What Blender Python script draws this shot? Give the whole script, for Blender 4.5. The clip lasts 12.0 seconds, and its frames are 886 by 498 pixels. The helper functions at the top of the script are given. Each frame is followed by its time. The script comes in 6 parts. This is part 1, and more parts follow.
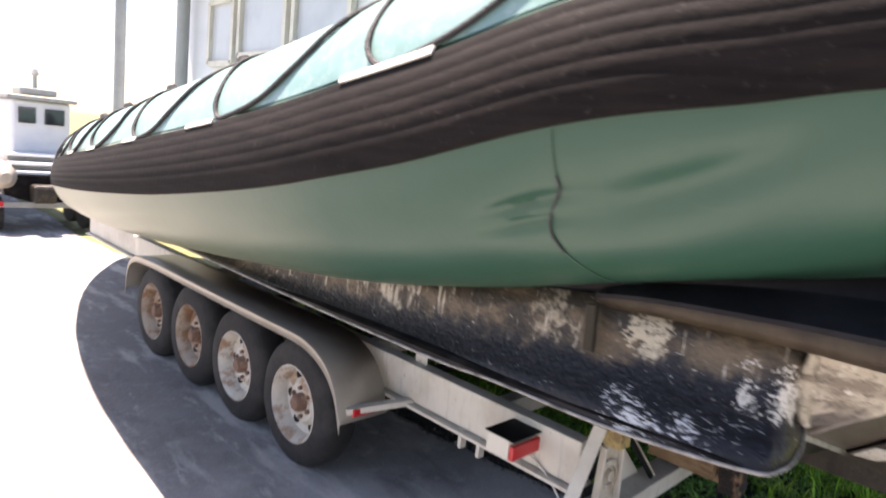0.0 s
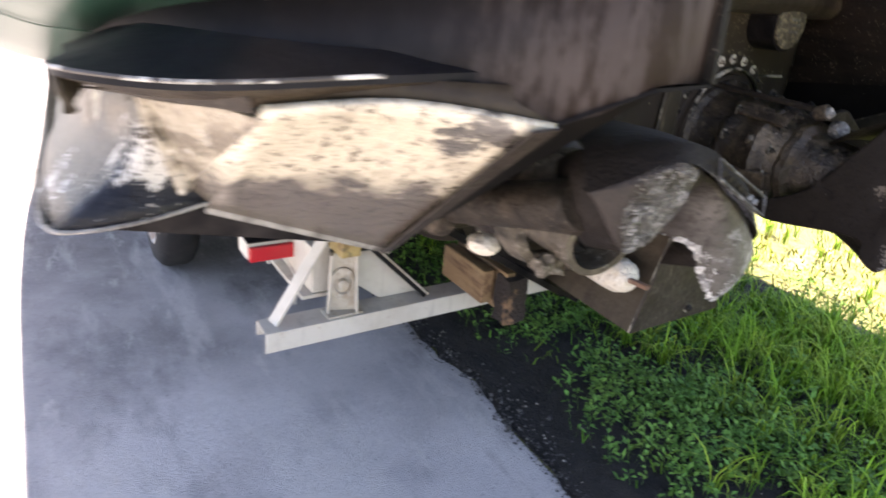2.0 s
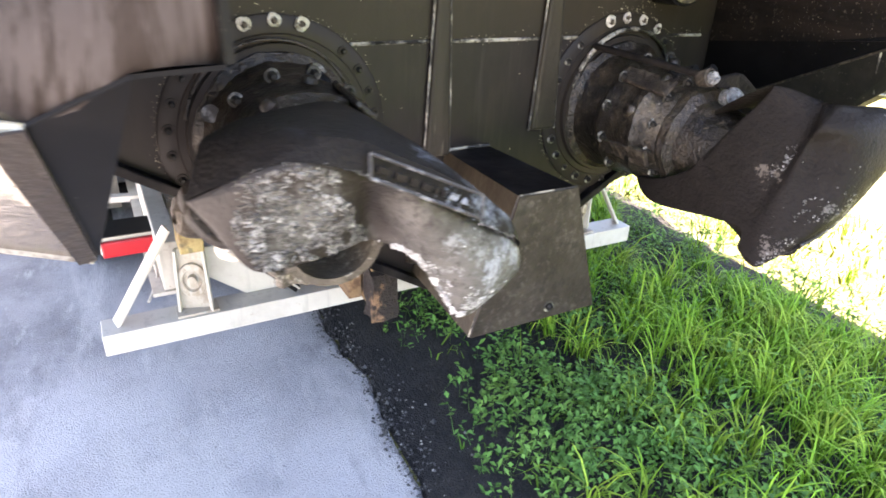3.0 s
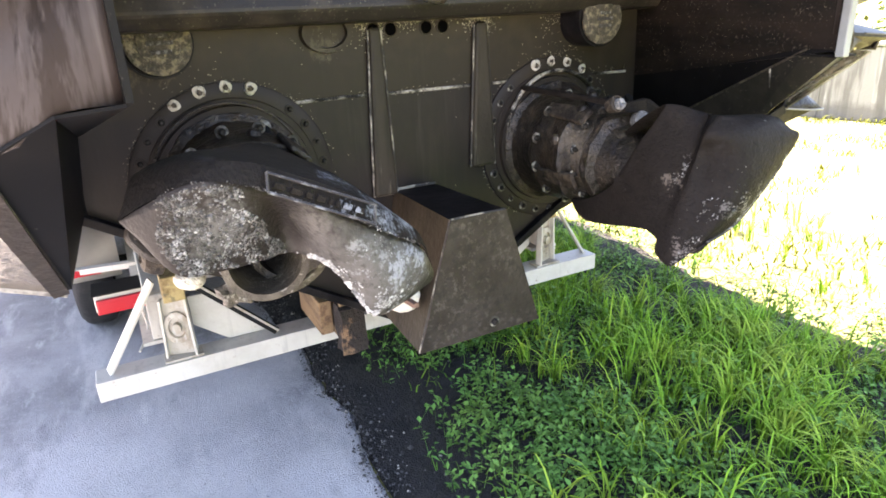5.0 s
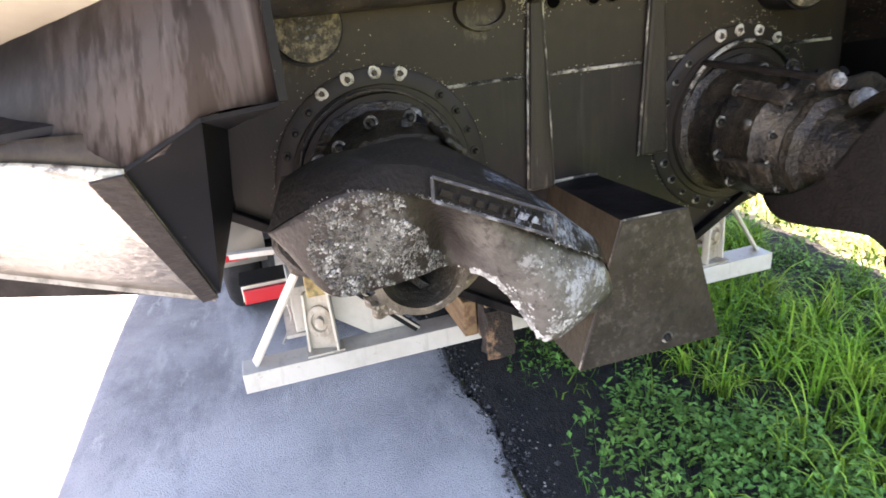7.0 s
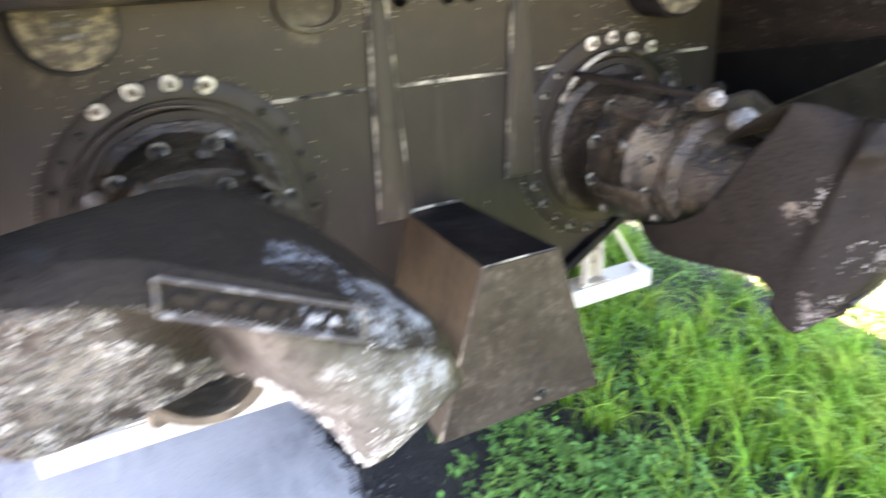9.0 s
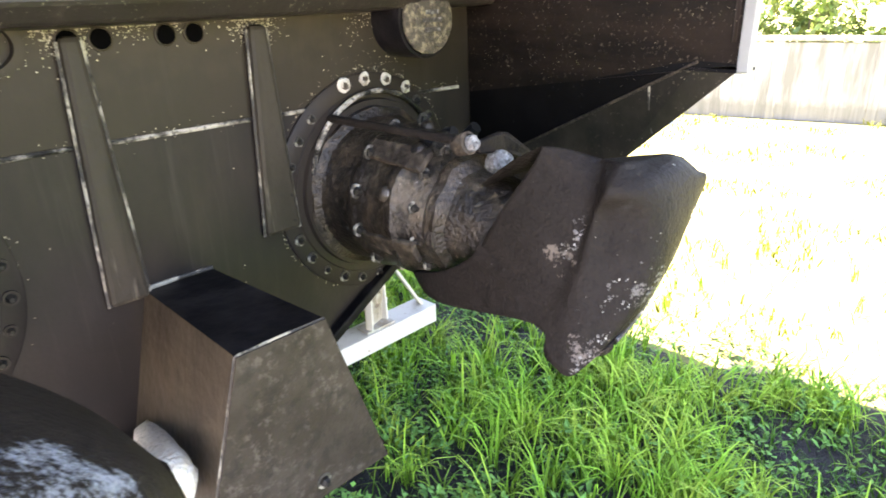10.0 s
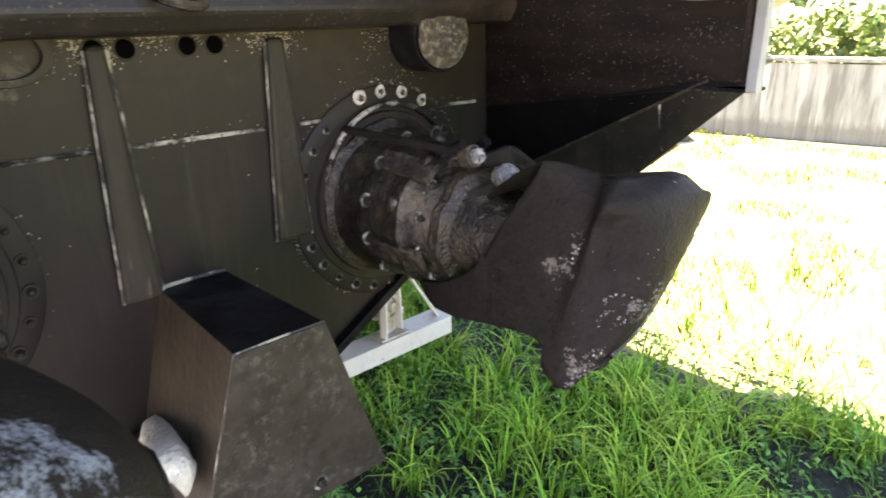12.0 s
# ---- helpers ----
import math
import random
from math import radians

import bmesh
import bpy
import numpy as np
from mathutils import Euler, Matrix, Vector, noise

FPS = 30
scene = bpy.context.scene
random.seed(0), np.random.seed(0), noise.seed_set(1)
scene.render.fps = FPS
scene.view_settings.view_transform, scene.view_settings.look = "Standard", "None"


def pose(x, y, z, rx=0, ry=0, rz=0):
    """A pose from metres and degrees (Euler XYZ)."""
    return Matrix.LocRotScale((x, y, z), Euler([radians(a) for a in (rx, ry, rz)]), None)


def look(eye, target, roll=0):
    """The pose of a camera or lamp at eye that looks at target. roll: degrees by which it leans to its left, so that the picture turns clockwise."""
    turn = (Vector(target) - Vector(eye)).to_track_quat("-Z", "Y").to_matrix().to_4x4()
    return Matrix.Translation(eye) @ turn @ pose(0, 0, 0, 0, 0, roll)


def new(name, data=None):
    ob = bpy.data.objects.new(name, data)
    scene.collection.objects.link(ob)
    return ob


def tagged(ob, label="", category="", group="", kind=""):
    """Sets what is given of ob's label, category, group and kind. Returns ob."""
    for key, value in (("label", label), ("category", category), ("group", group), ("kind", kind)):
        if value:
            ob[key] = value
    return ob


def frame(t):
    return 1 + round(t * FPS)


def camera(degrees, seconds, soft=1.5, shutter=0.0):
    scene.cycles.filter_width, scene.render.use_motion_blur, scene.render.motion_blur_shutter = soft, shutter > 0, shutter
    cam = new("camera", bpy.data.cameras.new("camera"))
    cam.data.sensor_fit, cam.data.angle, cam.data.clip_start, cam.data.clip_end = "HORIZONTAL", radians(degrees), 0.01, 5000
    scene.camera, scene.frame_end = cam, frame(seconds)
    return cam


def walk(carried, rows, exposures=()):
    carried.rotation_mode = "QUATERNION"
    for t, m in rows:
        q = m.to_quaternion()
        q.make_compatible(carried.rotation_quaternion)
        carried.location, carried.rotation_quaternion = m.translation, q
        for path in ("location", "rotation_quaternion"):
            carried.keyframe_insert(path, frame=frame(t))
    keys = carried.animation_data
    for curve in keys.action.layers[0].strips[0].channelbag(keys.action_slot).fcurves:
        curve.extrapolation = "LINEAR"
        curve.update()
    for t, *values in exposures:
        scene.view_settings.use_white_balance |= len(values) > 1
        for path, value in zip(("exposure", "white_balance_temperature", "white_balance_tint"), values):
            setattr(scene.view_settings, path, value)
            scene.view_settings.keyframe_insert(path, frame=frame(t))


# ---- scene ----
cam = camera(70.0, 12.0, soft=1.7, shutter=0.5)
PATH = [
    (0, (-3.231, -0.791, 1.839), (-1.824, 0.596, 1.531), 6.0),
    (0.5, (-3.026, -1.143, 1.822), (-1.741, 0.329, 1.396), 4.0),
    (1, (-2.687, -1.433, 1.791), (-1.459, 0.075, 1.322), 3.4),
    (1.5, (-2.305, -1.651, 1.798), (-1.250, -0.082, 1.143), 5.8),
    (2, (-1.878, -1.680, 1.745), (-0.838, -0.167, 0.951), 5.9),
    (2.5, (-1.448, -1.731, 1.747), (-0.460, -0.217, 0.892), 3.0),
    (3, (-1.119, -1.842, 1.775), (-0.238, -0.282, 0.885), 2.9),
    (3.5, (-0.953, -1.879, 1.764), (-0.171, -0.266, 0.877), 0.3),
    (5.5, (-1.098, -2.220, 1.741), (-0.224, -0.554, 1.064), -3.0),
    (6, (-1.194, -2.187, 1.783), (-0.423, -0.481, 1.079), -3.7),
    (6.5, (-1.104, -2.048, 1.741), (-0.514, -0.274, 1.030), -4.6),
    (8.5, (-0.850, -1.706, 1.730), (-0.448, 0.069, 0.901), -6.2),
    (9, (-0.746, -1.629, 1.733), (0.036, 0.035, 0.946), -3.5),
    (9.5, (-0.634, -1.517, 1.765), (0.561, -0.112, 0.992), -2.1),
    (10, (-0.571, -1.516, 1.751), (0.745, -0.206, 1.009), -2.0),
    (10.5, (-0.524, -1.553, 1.747), (0.823, -0.274, 1.008), -1.0),
    (11, (-0.517, -1.573, 1.749), (0.819, -0.250, 1.067), -1.6),
    (11.5, (-0.504, -1.587, 1.746), (0.819, -0.252, 1.063), -1.7),
    (12, (-0.535, -1.591, 1.749), (0.714, -0.194, 1.052), -1.3),
]
walk(cam, [(t, look(eye, target, roll)) for t, eye, target, roll in PATH],
     exposures=[(t, e, 7250, 24) for t, e in ((0.0, 2.3), (1.0, 2.25), (1.5, 2.35), (2.0, 3.12), (2.5, 3.5), (3.0, 4.2), (3.5, 4.25), (5.5, 3.86), (6.5, 3.82), (8.5, 3.95), (9.0, 4.83), (9.5, 5.25), (10.0, 4.57), (10.5, 3.87), (12.0, 3.83))])

# ---- world, sun ----
SUN_DIR = Vector((-0.06, 0.36, 0.93)).normalized()
world = bpy.data.worlds.new("sky")
world.use_nodes = True
scene.world = world
wn = world.node_tree.nodes
sky = wn.new("ShaderNodeTexSky")
sky.sky_type, sky.sun_disc = "NISHITA", False
sky.sun_elevation = math.asin(SUN_DIR.z)
sky.sun_rotation = math.atan2(SUN_DIR.x, SUN_DIR.y)
world.node_tree.links.new(sky.outputs[0], wn["Background"].inputs[0])
wn["Background"].inputs[1].default_value = 0.075
sun = new("sun", bpy.data.lights.new("sun", "SUN"))
sun.data.energy, sun.data.angle, sun.data.color = 5.0, radians(0.6), (1.0, 0.96, 0.88)
sun.matrix_world = look((0, 0, 0), -SUN_DIR)


# ---- materials ----
def mat(name, base, rough=0.6, metal=0.0, layers=(), bump=(), spec=0.5, rand=0.0):
    """layers: (colour, kind, scale, low, high, amount) laid over the base; kind noise, streak, voronoi.
    bump: (scale, strength) pairs."""
    m = bpy.data.materials.new(name)
    m.use_nodes = True
    nt = m.node_tree
    n, l = nt.nodes, nt.links
    b = n["Principled BSDF"]
    b.inputs["Roughness"].default_value, b.inputs["Metallic"].default_value = rough, metal
    b.inputs["Specular IOR Level"].default_value = spec
    co = n.new("ShaderNodeTexCoord").outputs["Object"]
    rgb = n.new("ShaderNodeRGB")
    rgb.outputs[0].default_value = (*base, 1)
    col = rgb.outputs[0]
    rough_out = None
    for k, (c, kind, sc, lo, hi, amt) in enumerate(layers):
        mp = n.new("ShaderNodeMapping")
        l.new(co, mp.inputs[0])
        mp.inputs["Location"].default_value = (k * 3.7, k * 1.3, k * 2.1)
        s3 = sc if isinstance(sc, tuple) else (sc, sc, sc)
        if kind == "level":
            # a colour change across a plane: scale holds the plane's normal and its height
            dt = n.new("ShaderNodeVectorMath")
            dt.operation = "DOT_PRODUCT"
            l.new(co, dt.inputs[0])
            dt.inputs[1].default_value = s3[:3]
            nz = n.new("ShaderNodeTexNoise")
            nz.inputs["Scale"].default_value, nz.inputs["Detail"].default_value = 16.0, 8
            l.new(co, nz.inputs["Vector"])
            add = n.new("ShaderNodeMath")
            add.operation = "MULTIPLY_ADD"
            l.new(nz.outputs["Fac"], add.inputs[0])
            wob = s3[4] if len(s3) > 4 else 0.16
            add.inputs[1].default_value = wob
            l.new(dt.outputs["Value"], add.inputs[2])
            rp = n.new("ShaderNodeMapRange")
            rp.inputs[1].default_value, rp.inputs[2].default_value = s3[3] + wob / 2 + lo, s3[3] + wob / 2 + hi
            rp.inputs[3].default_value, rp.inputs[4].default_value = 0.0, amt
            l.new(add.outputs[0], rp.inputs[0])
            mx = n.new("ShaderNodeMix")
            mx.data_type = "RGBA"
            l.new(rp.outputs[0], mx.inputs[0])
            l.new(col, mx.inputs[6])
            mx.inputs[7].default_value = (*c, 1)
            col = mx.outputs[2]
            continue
        if kind == "scrape":
            # fine marks gathered round a place: scale holds the place, the reach and the grain
            sub = n.new("ShaderNodeVectorMath")
            sub.operation = "DISTANCE"
            l.new(co, sub.inputs[0])
            sub.inputs[1].default_value = s3[:3]
            far = n.new("ShaderNodeMapRange")
            far.interpolation_type = "SMOOTHSTEP"
            far.inputs[1].default_value, far.inputs[2].default_value = s3[3], s3[3] * 0.3
            l.new(sub.outputs["Value"], far.inputs[0])
            mp.inputs["Scale"].default_value = s3[4:7]
            nz = n.new("ShaderNodeTexNoise")
            nz.inputs["Scale"].default_value, nz.inputs["Detail"].default_value = 1.0, 7
            l.new(mp.outputs[0], nz.inputs["Vector"])
            add = n.new("ShaderNodeMath")
            add.operation = "MULTIPLY_ADD"
            l.new(far.outputs[0], add.inputs[0])
            add.inputs[1].default_value = 0.5
            nz.inputs["Roughness"].default_value = 0.7
            cz = n.new("ShaderNodeTexNoise")
            cz.inputs["Scale"].default_value, cz.inputs["Detail"].default_value = 2.5 / s3[3], 4
            l.new(co, cz.inputs["Vector"])
            sm = n.new("ShaderNodeMath")
            sm.operation = "ADD"
            l.new(nz.outputs["Fac"], sm.inputs[0])
            l.new(cz.outputs["Fac"], sm.inputs[1])
            hf = n.new("ShaderNodeMath")
            hf.operation = "MULTIPLY"
            l.new(sm.outputs[0], hf.inputs[0])
            hf.inputs[1].default_value = 0.5
            l.new(hf.outputs[0], add.inputs[2])
            rp = n.new("ShaderNodeMapRange")
            rp.inputs[1].default_value, rp.inputs[2].default_value = lo + 0.45, hi + 0.45
            rp.inputs[3].default_value, rp.inputs[4].default_value = 0.0, amt
            l.new(add.outputs[0], rp.inputs[0])
            mx = n.new("ShaderNodeMix")
            mx.data_type = "RGBA"
            l.new(rp.outputs[0], mx.inputs[0])
            l.new(col, mx.inputs[6])
            mx.inputs[7].default_value = (*c, 1)
            col = mx.outputs[2]
            continue
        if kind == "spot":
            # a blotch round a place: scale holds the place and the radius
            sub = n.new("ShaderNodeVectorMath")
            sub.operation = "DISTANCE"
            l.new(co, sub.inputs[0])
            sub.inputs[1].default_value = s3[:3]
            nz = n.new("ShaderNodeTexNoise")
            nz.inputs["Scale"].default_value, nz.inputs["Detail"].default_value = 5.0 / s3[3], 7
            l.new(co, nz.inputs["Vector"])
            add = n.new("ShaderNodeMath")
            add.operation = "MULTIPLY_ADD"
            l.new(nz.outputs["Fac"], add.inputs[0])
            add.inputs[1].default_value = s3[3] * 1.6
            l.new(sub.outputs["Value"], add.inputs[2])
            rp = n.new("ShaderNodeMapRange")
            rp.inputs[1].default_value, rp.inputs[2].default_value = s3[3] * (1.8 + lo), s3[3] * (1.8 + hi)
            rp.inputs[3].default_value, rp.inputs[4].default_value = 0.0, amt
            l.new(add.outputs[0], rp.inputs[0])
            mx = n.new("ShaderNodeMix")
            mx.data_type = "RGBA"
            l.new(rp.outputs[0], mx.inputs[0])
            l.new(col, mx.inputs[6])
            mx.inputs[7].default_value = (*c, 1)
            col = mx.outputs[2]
            continue
        mp.inputs["Scale"].default_value = s3
        if kind == "voronoi":
            tx = n.new("ShaderNodeTexVoronoi")
            tx.inputs["Scale"].default_value = 1.0
            out = tx.outputs["Distance"]
        else:
            tx = n.new("ShaderNodeTexNoise")
            tx.inputs["Scale"].default_value = 1.0
            tx.inputs["Detail"].default_value = 8 if kind == "noise" else 4
            tx.inputs["Roughness"].default_value = 0.65
            out = tx.outputs["Fac"]
        l.new(mp.outputs[0], tx.inputs["Vector"])
        rp = n.new("ShaderNodeMapRange")
        rp.inputs[1].default_value, rp.inputs[2].default_value = lo, hi
        rp.inputs[3].default_value, rp.inputs[4].default_value = 0.0, amt
        l.new(out, rp.inputs[0])
        fac = rp.outputs[0]
        if kind == "patchy":
            cz = n.new("ShaderNodeTexNoise")
            cz.inputs["Scale"].default_value, cz.inputs["Detail"].default_value = s3[0] * 0.12, 3
            l.new(co, cz.inputs["Vector"])
            cr = n.new("ShaderNodeMapRange")
            cr.inputs[1].default_value, cr.inputs[2].default_value = 0.44, 0.54
            l.new(cz.outputs["Fac"], cr.inputs[0])
            mu = n.new("ShaderNodeMath")
            mu.operation = "MULTIPLY"
            l.new(fac, mu.inputs[0])
            l.new(cr.outputs[0], mu.inputs[1])
            fac = mu.outputs[0]
        mx = n.new("ShaderNodeMix")
        mx.data_type = "RGBA"
        l.new(fac, mx.inputs[0])
        l.new(col, mx.inputs[6])
        mx.inputs[7].default_value = (*c, 1)
        col = mx.outputs[2]
    if rand:
        oi = n.new("ShaderNodeNewGeometry")
        hs = n.new("ShaderNodeHueSaturation")
        mr = n.new("ShaderNodeMapRange")
        mr.inputs[3].default_value, mr.inputs[4].default_value = 1 - rand, 1 + rand
        l.new(oi.outputs["Random Per Island"], mr.inputs[0])
        l.new(mr.outputs[0], hs.inputs["Value"])
        l.new(col, hs.inputs["Color"])
        col = hs.outputs[0]
    l.new(col, b.inputs["Base Color"])
    prev = None
    for sc, st in bump:
        tx = n.new("ShaderNodeTexNoise")
        tx.inputs["Scale"].default_value, tx.inputs["Detail"].default_value = sc, 6
        l.new(co, tx.inputs["Vector"])
        bp = n.new("ShaderNodeBump")
        bp.inputs["Strength"].default_value, bp.inputs["Distance"].default_value = st, 0.02
        l.new(tx.outputs["Fac"], bp.inputs["Height"])
        if prev:
            l.new(prev, bp.inputs["Normal"])
        prev = bp.outputs[0]
    if prev:
        l.new(prev, b.inputs["Normal"])
    return m


M = {}
M["baywall"] = mat("bay_paint", (0.0085, 0.0066, 0.0052), 0.5, spec=0.1, layers=[((0.019, 0.013, 0.0095), "streak", (3, 3, 16), 0.42, 0.62, 0.8), ((0.017, 0.013, 0.010), "noise", 8, 0.5, 0.65, 0.6), ((0.10, 0.082, 0.06), "patchy", 90, 0.6, 0.66, 0.7)], bump=[(25, 0.1)])
M["crumb"] = mat("asphalt_crumb", (0.06, 0.057, 0.053), 0.9, rand=0.6)
M["pebble"] = mat("pale_pebble", (0.2, 0.185, 0.155), 0.85, rand=0.6)
M["void"] = mat("dark_bore", (0.002, 0.002, 0.002), 0.9, spec=0.0)
M["bore"] = mat("nozzle_bore", (0.012, 0.013, 0.017), 0.7, spec=0.15)
M["nozzlecast"] = mat("nozzle_casting", (0.06, 0.05, 0.038), 0.5, spec=0.3, layers=[((0.15, 0.13, 0.10), "noise", 9, 0.46, 0.62, 0.7), ((0.02, 0.017, 0.013), "noise", 14, 0.54, 0.66, 0.7), ((0.30, 0.28, 0.24), "patchy", 70, 0.56, 0.64, 0.6)], bump=[(40, 0.3), (130, 0.2)])
M["deckpaint"] = mat("deck_paint", (0.018, 0.014, 0.011), 0.45, spec=0.3, layers=[((0.07, 0.052, 0.036), "noise", 5, 0.48, 0.66, 0.7), ((0.16, 0.14, 0.10), "patchy", 110, 0.61, 0.66, 0.6)], bump=[(30, 0.15)])
M["rustcast"] = mat("rusty_casting", (0.035, 0.027, 0.02), 0.6, spec=0.2, layers=[((0.10, 0.08, 0.058), "noise", 30, 0.48, 0.6, 0.8), ((0.015, 0.012, 0.01), "noise", 14, 0.5, 0.6, 0.8)], bump=[(60, 0.6)])
M["rustrim"] = mat("rusty_rim", (0.35, 0.30, 0.24), 0.6, layers=[((0.20, 0.09, 0.035), "noise", 7, 0.44, 0.56, 0.85)], bump=[(40, 0.2)])
M["stiff"] = mat("stiffener_paint", (0.029, 0.0245, 0.0175), 0.5, spec=0.14, layers=[((0.042, 0.035, 0.025), "streak", (12, 12, 1.2), 0.42, 0.66, 0.6), ((0.014, 0.011, 0.008), "streak", (16, 16, 1.2), 0.52, 0.66, 0.7), ((0.16, 0.135, 0.095), "streak", (30, 30, 3.0), 0.60, 0.72, 0.7)], bump=[(40, 0.2)])
M["haze"] = mat("clouded_window", (0.45, 0.47, 0.50), 0.3, layers=[((0.35, 0.37, 0.40), "noise", 3, 0.45, 0.65, 0.6)])
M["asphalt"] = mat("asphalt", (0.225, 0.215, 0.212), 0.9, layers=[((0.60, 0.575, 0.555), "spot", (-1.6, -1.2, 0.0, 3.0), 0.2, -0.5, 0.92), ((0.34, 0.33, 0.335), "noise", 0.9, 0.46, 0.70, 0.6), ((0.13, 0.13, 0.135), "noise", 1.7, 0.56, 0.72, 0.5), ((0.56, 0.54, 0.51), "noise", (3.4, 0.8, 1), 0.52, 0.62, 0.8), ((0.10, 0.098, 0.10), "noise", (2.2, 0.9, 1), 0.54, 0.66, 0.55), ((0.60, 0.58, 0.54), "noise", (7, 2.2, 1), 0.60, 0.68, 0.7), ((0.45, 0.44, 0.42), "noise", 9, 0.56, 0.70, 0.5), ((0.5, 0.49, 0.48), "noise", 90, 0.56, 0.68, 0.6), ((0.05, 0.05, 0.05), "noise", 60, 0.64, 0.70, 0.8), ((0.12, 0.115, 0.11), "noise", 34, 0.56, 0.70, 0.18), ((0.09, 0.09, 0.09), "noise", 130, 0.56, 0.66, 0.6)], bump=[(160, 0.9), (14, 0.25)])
M["soil"] = mat("soil", (0.019, 0.0165, 0.014), 0.95, layers=[((0.008, 0.007, 0.006), "noise", 9, 0.45, 0.6, 0.8), ((0.075, 0.068, 0.055), "noise", 45, 0.62, 0.72, 0.7)], bump=[(30, 0.9), (120, 0.6)])
M["turf"] = mat("turf", (0.14, 0.135, 0.042), 0.95, layers=[((0.24, 0.21, 0.11), "noise", 3, 0.5, 0.65, 0.8), ((0.07, 0.095, 0.022), "noise", 25, 0.5, 0.62, 0.6)], bump=[(40, 0.8)])
M["grass"] = mat("grass_blade", (0.06, 0.16, 0.018), 0.6, spec=0.12, layers=[((0.15, 0.24, 0.035), "noise", 4, 0.45, 0.62, 0.85)], rand=0.5)
M["leaf"] = mat("weed_leaf", (0.09, 0.21, 0.045), 0.6, spec=0.12, layers=[((0.18, 0.30, 0.06), "noise", 7, 0.45, 0.65, 0.7)], rand=0.5)
# the level layer paints light bounced off sunlit asphalt as cream towards the bow
M["green"] = mat("green_tube", (0.016, 0.059, 0.040), 0.33, spec=0.4, layers=[((0.026, 0.070, 0.046), "noise", 1.6, 0.4, 0.65, 0.6), ((0.14, 0.17, 0.12), "streak", (3, 3, 22), 0.64, 0.8, 0.15), ((0.012, 0.046, 0.040), "noise", 14, 0.6, 0.75, 0.25), ((0.30, 0.30, 0.20), "level", (0.0, 1.0, 0.0, 2.1), -1.3, 1.3, 0.8)], bump=[(5, 0.05), (60, 0.03)])
M["beige"] = mat("beige_tube", (0.37, 0.33, 0.27), 0.45, layers=[((0.27, 0.235, 0.185), "noise", 3, 0.45, 0.7, 0.7), ((0.18, 0.15, 0.11), "noise", 22, 0.64, 0.74, 0.5), ((0.42, 0.39, 0.33), "streak", (8, 8, 2), 0.56, 0.7, 0.4), ((0.1, 0.085, 0.07), "noise", 60, 0.7, 0.75, 0.5)], bump=[(6, 0.08)])
M["band"] = mat("black_rubber", (0.0045, 0.0036, 0.0035), 0.8, spec=0.12, layers=[((0.014, 0.0105, 0.010), "streak", (1.2, 1.2, 34), 0.4, 0.7, 0.8), ((0.012, 0.009, 0.008), "noise", 9, 0.45, 0.7, 0.5), ((0.05, 0.045, 0.04), "patchy", 60, 0.6, 0.68, 0.4)], bump=[(40, 0.1)])
M["topside"] = mat("topside_paint", (0.020, 0.0145, 0.012), 0.5, spec=0.12, layers=[((0.05, 0.042, 0.040), "streak", (30, 30, 0.9), 0.44, 0.56, 0.9), ((0.012, 0.008, 0.006), "streak", (34, 34, 0.8), 0.54, 0.62, 0.8), ((0.085, 0.073, 0.068), "streak", (55, 40, 1.0), 0.58, 0.70, 0.5), ((0.03, 0.022, 0.02), "noise", 4, 0.45, 0.65, 0.4), ((0.0085, 0.0085, 0.0105), "level", (-0.3, 1.0, 0.0, -0.50), -0.09, 0.09, 0.88)], bump=[(20, 0.1)])
M["side"] = mat("hull_side_paint", (0.030, 0.024, 0.018), 0.38, spec=0.28, layers=[((0.12, 0.09, 0.058), "noise", (5, 5, 9), 0.46, 0.58, 0.85), ((0.016, 0.014, 0.013), "noise", (4, 3, 4), 0.52, 0.60, 0.85), ((0.50, 0.46, 0.38), "streak", (46, 46, 4.0), 0.60, 0.67, 0.75), ((0.46, 0.41, 0.31), "scrape", (-1.785, -0.08, 1.45, 0.17, 70, 36, 70), 0.525, 0.575, 0.75), ((0.30, 0.26, 0.20), "scrape", (-1.79, 0.20, 1.42, 0.20, 80, 50, 40), 0.53, 0.60, 0.8), ((0.42, 0.38, 0.31), "scrape", (-1.79, 0.95, 1.34, 0.45, 90, 50, 12), 0.53, 0.59, 0.85), ((0.0065, 0.007, 0.0105), "level", (0.0, 0.10, 1.0, 1.362), 0.02, -0.014, 0.96), ((0.58, 0.58, 0.58), "scrape", (-1.86, -0.24, 1.30, 0.44, 110, 40, 170), 0.60, 0.63, 0.85), ((0.62, 0.59, 0.53), "scrape", (-1.72, -0.38, 1.38, 0.19, 120, 90, 90), 0.57, 0.60, 0.85), ((0.45, 0.43, 0.39), "patchy", (80, 34, 120), 0.645, 0.69, 0.75)], bump=[(30, 0.3), (90, 0.25)])
M["railtop"] = mat("spray_rail_paint", (0.0085, 0.0085, 0.0105), 0.45, spec=0.12, layers=[((0.02, 0.02, 0.024), "noise", 5, 0.48, 0.66, 0.6), ((0.12, 0.12, 0.12), "noise", (70, 30, 70), 0.68, 0.73, 0.5)], bump=[(30, 0.15)])
M["wornedge"] = mat("worn_rail_edge", (0.05, 0.043, 0.036), 0.45, layers=[((0.62, 0.60, 0.55), "noise", 9, 0.52, 0.57, 0.95), ((0.02, 0.018, 0.016), "noise", 50, 0.56, 0.62, 0.7)], bump=[(60, 0.4)])
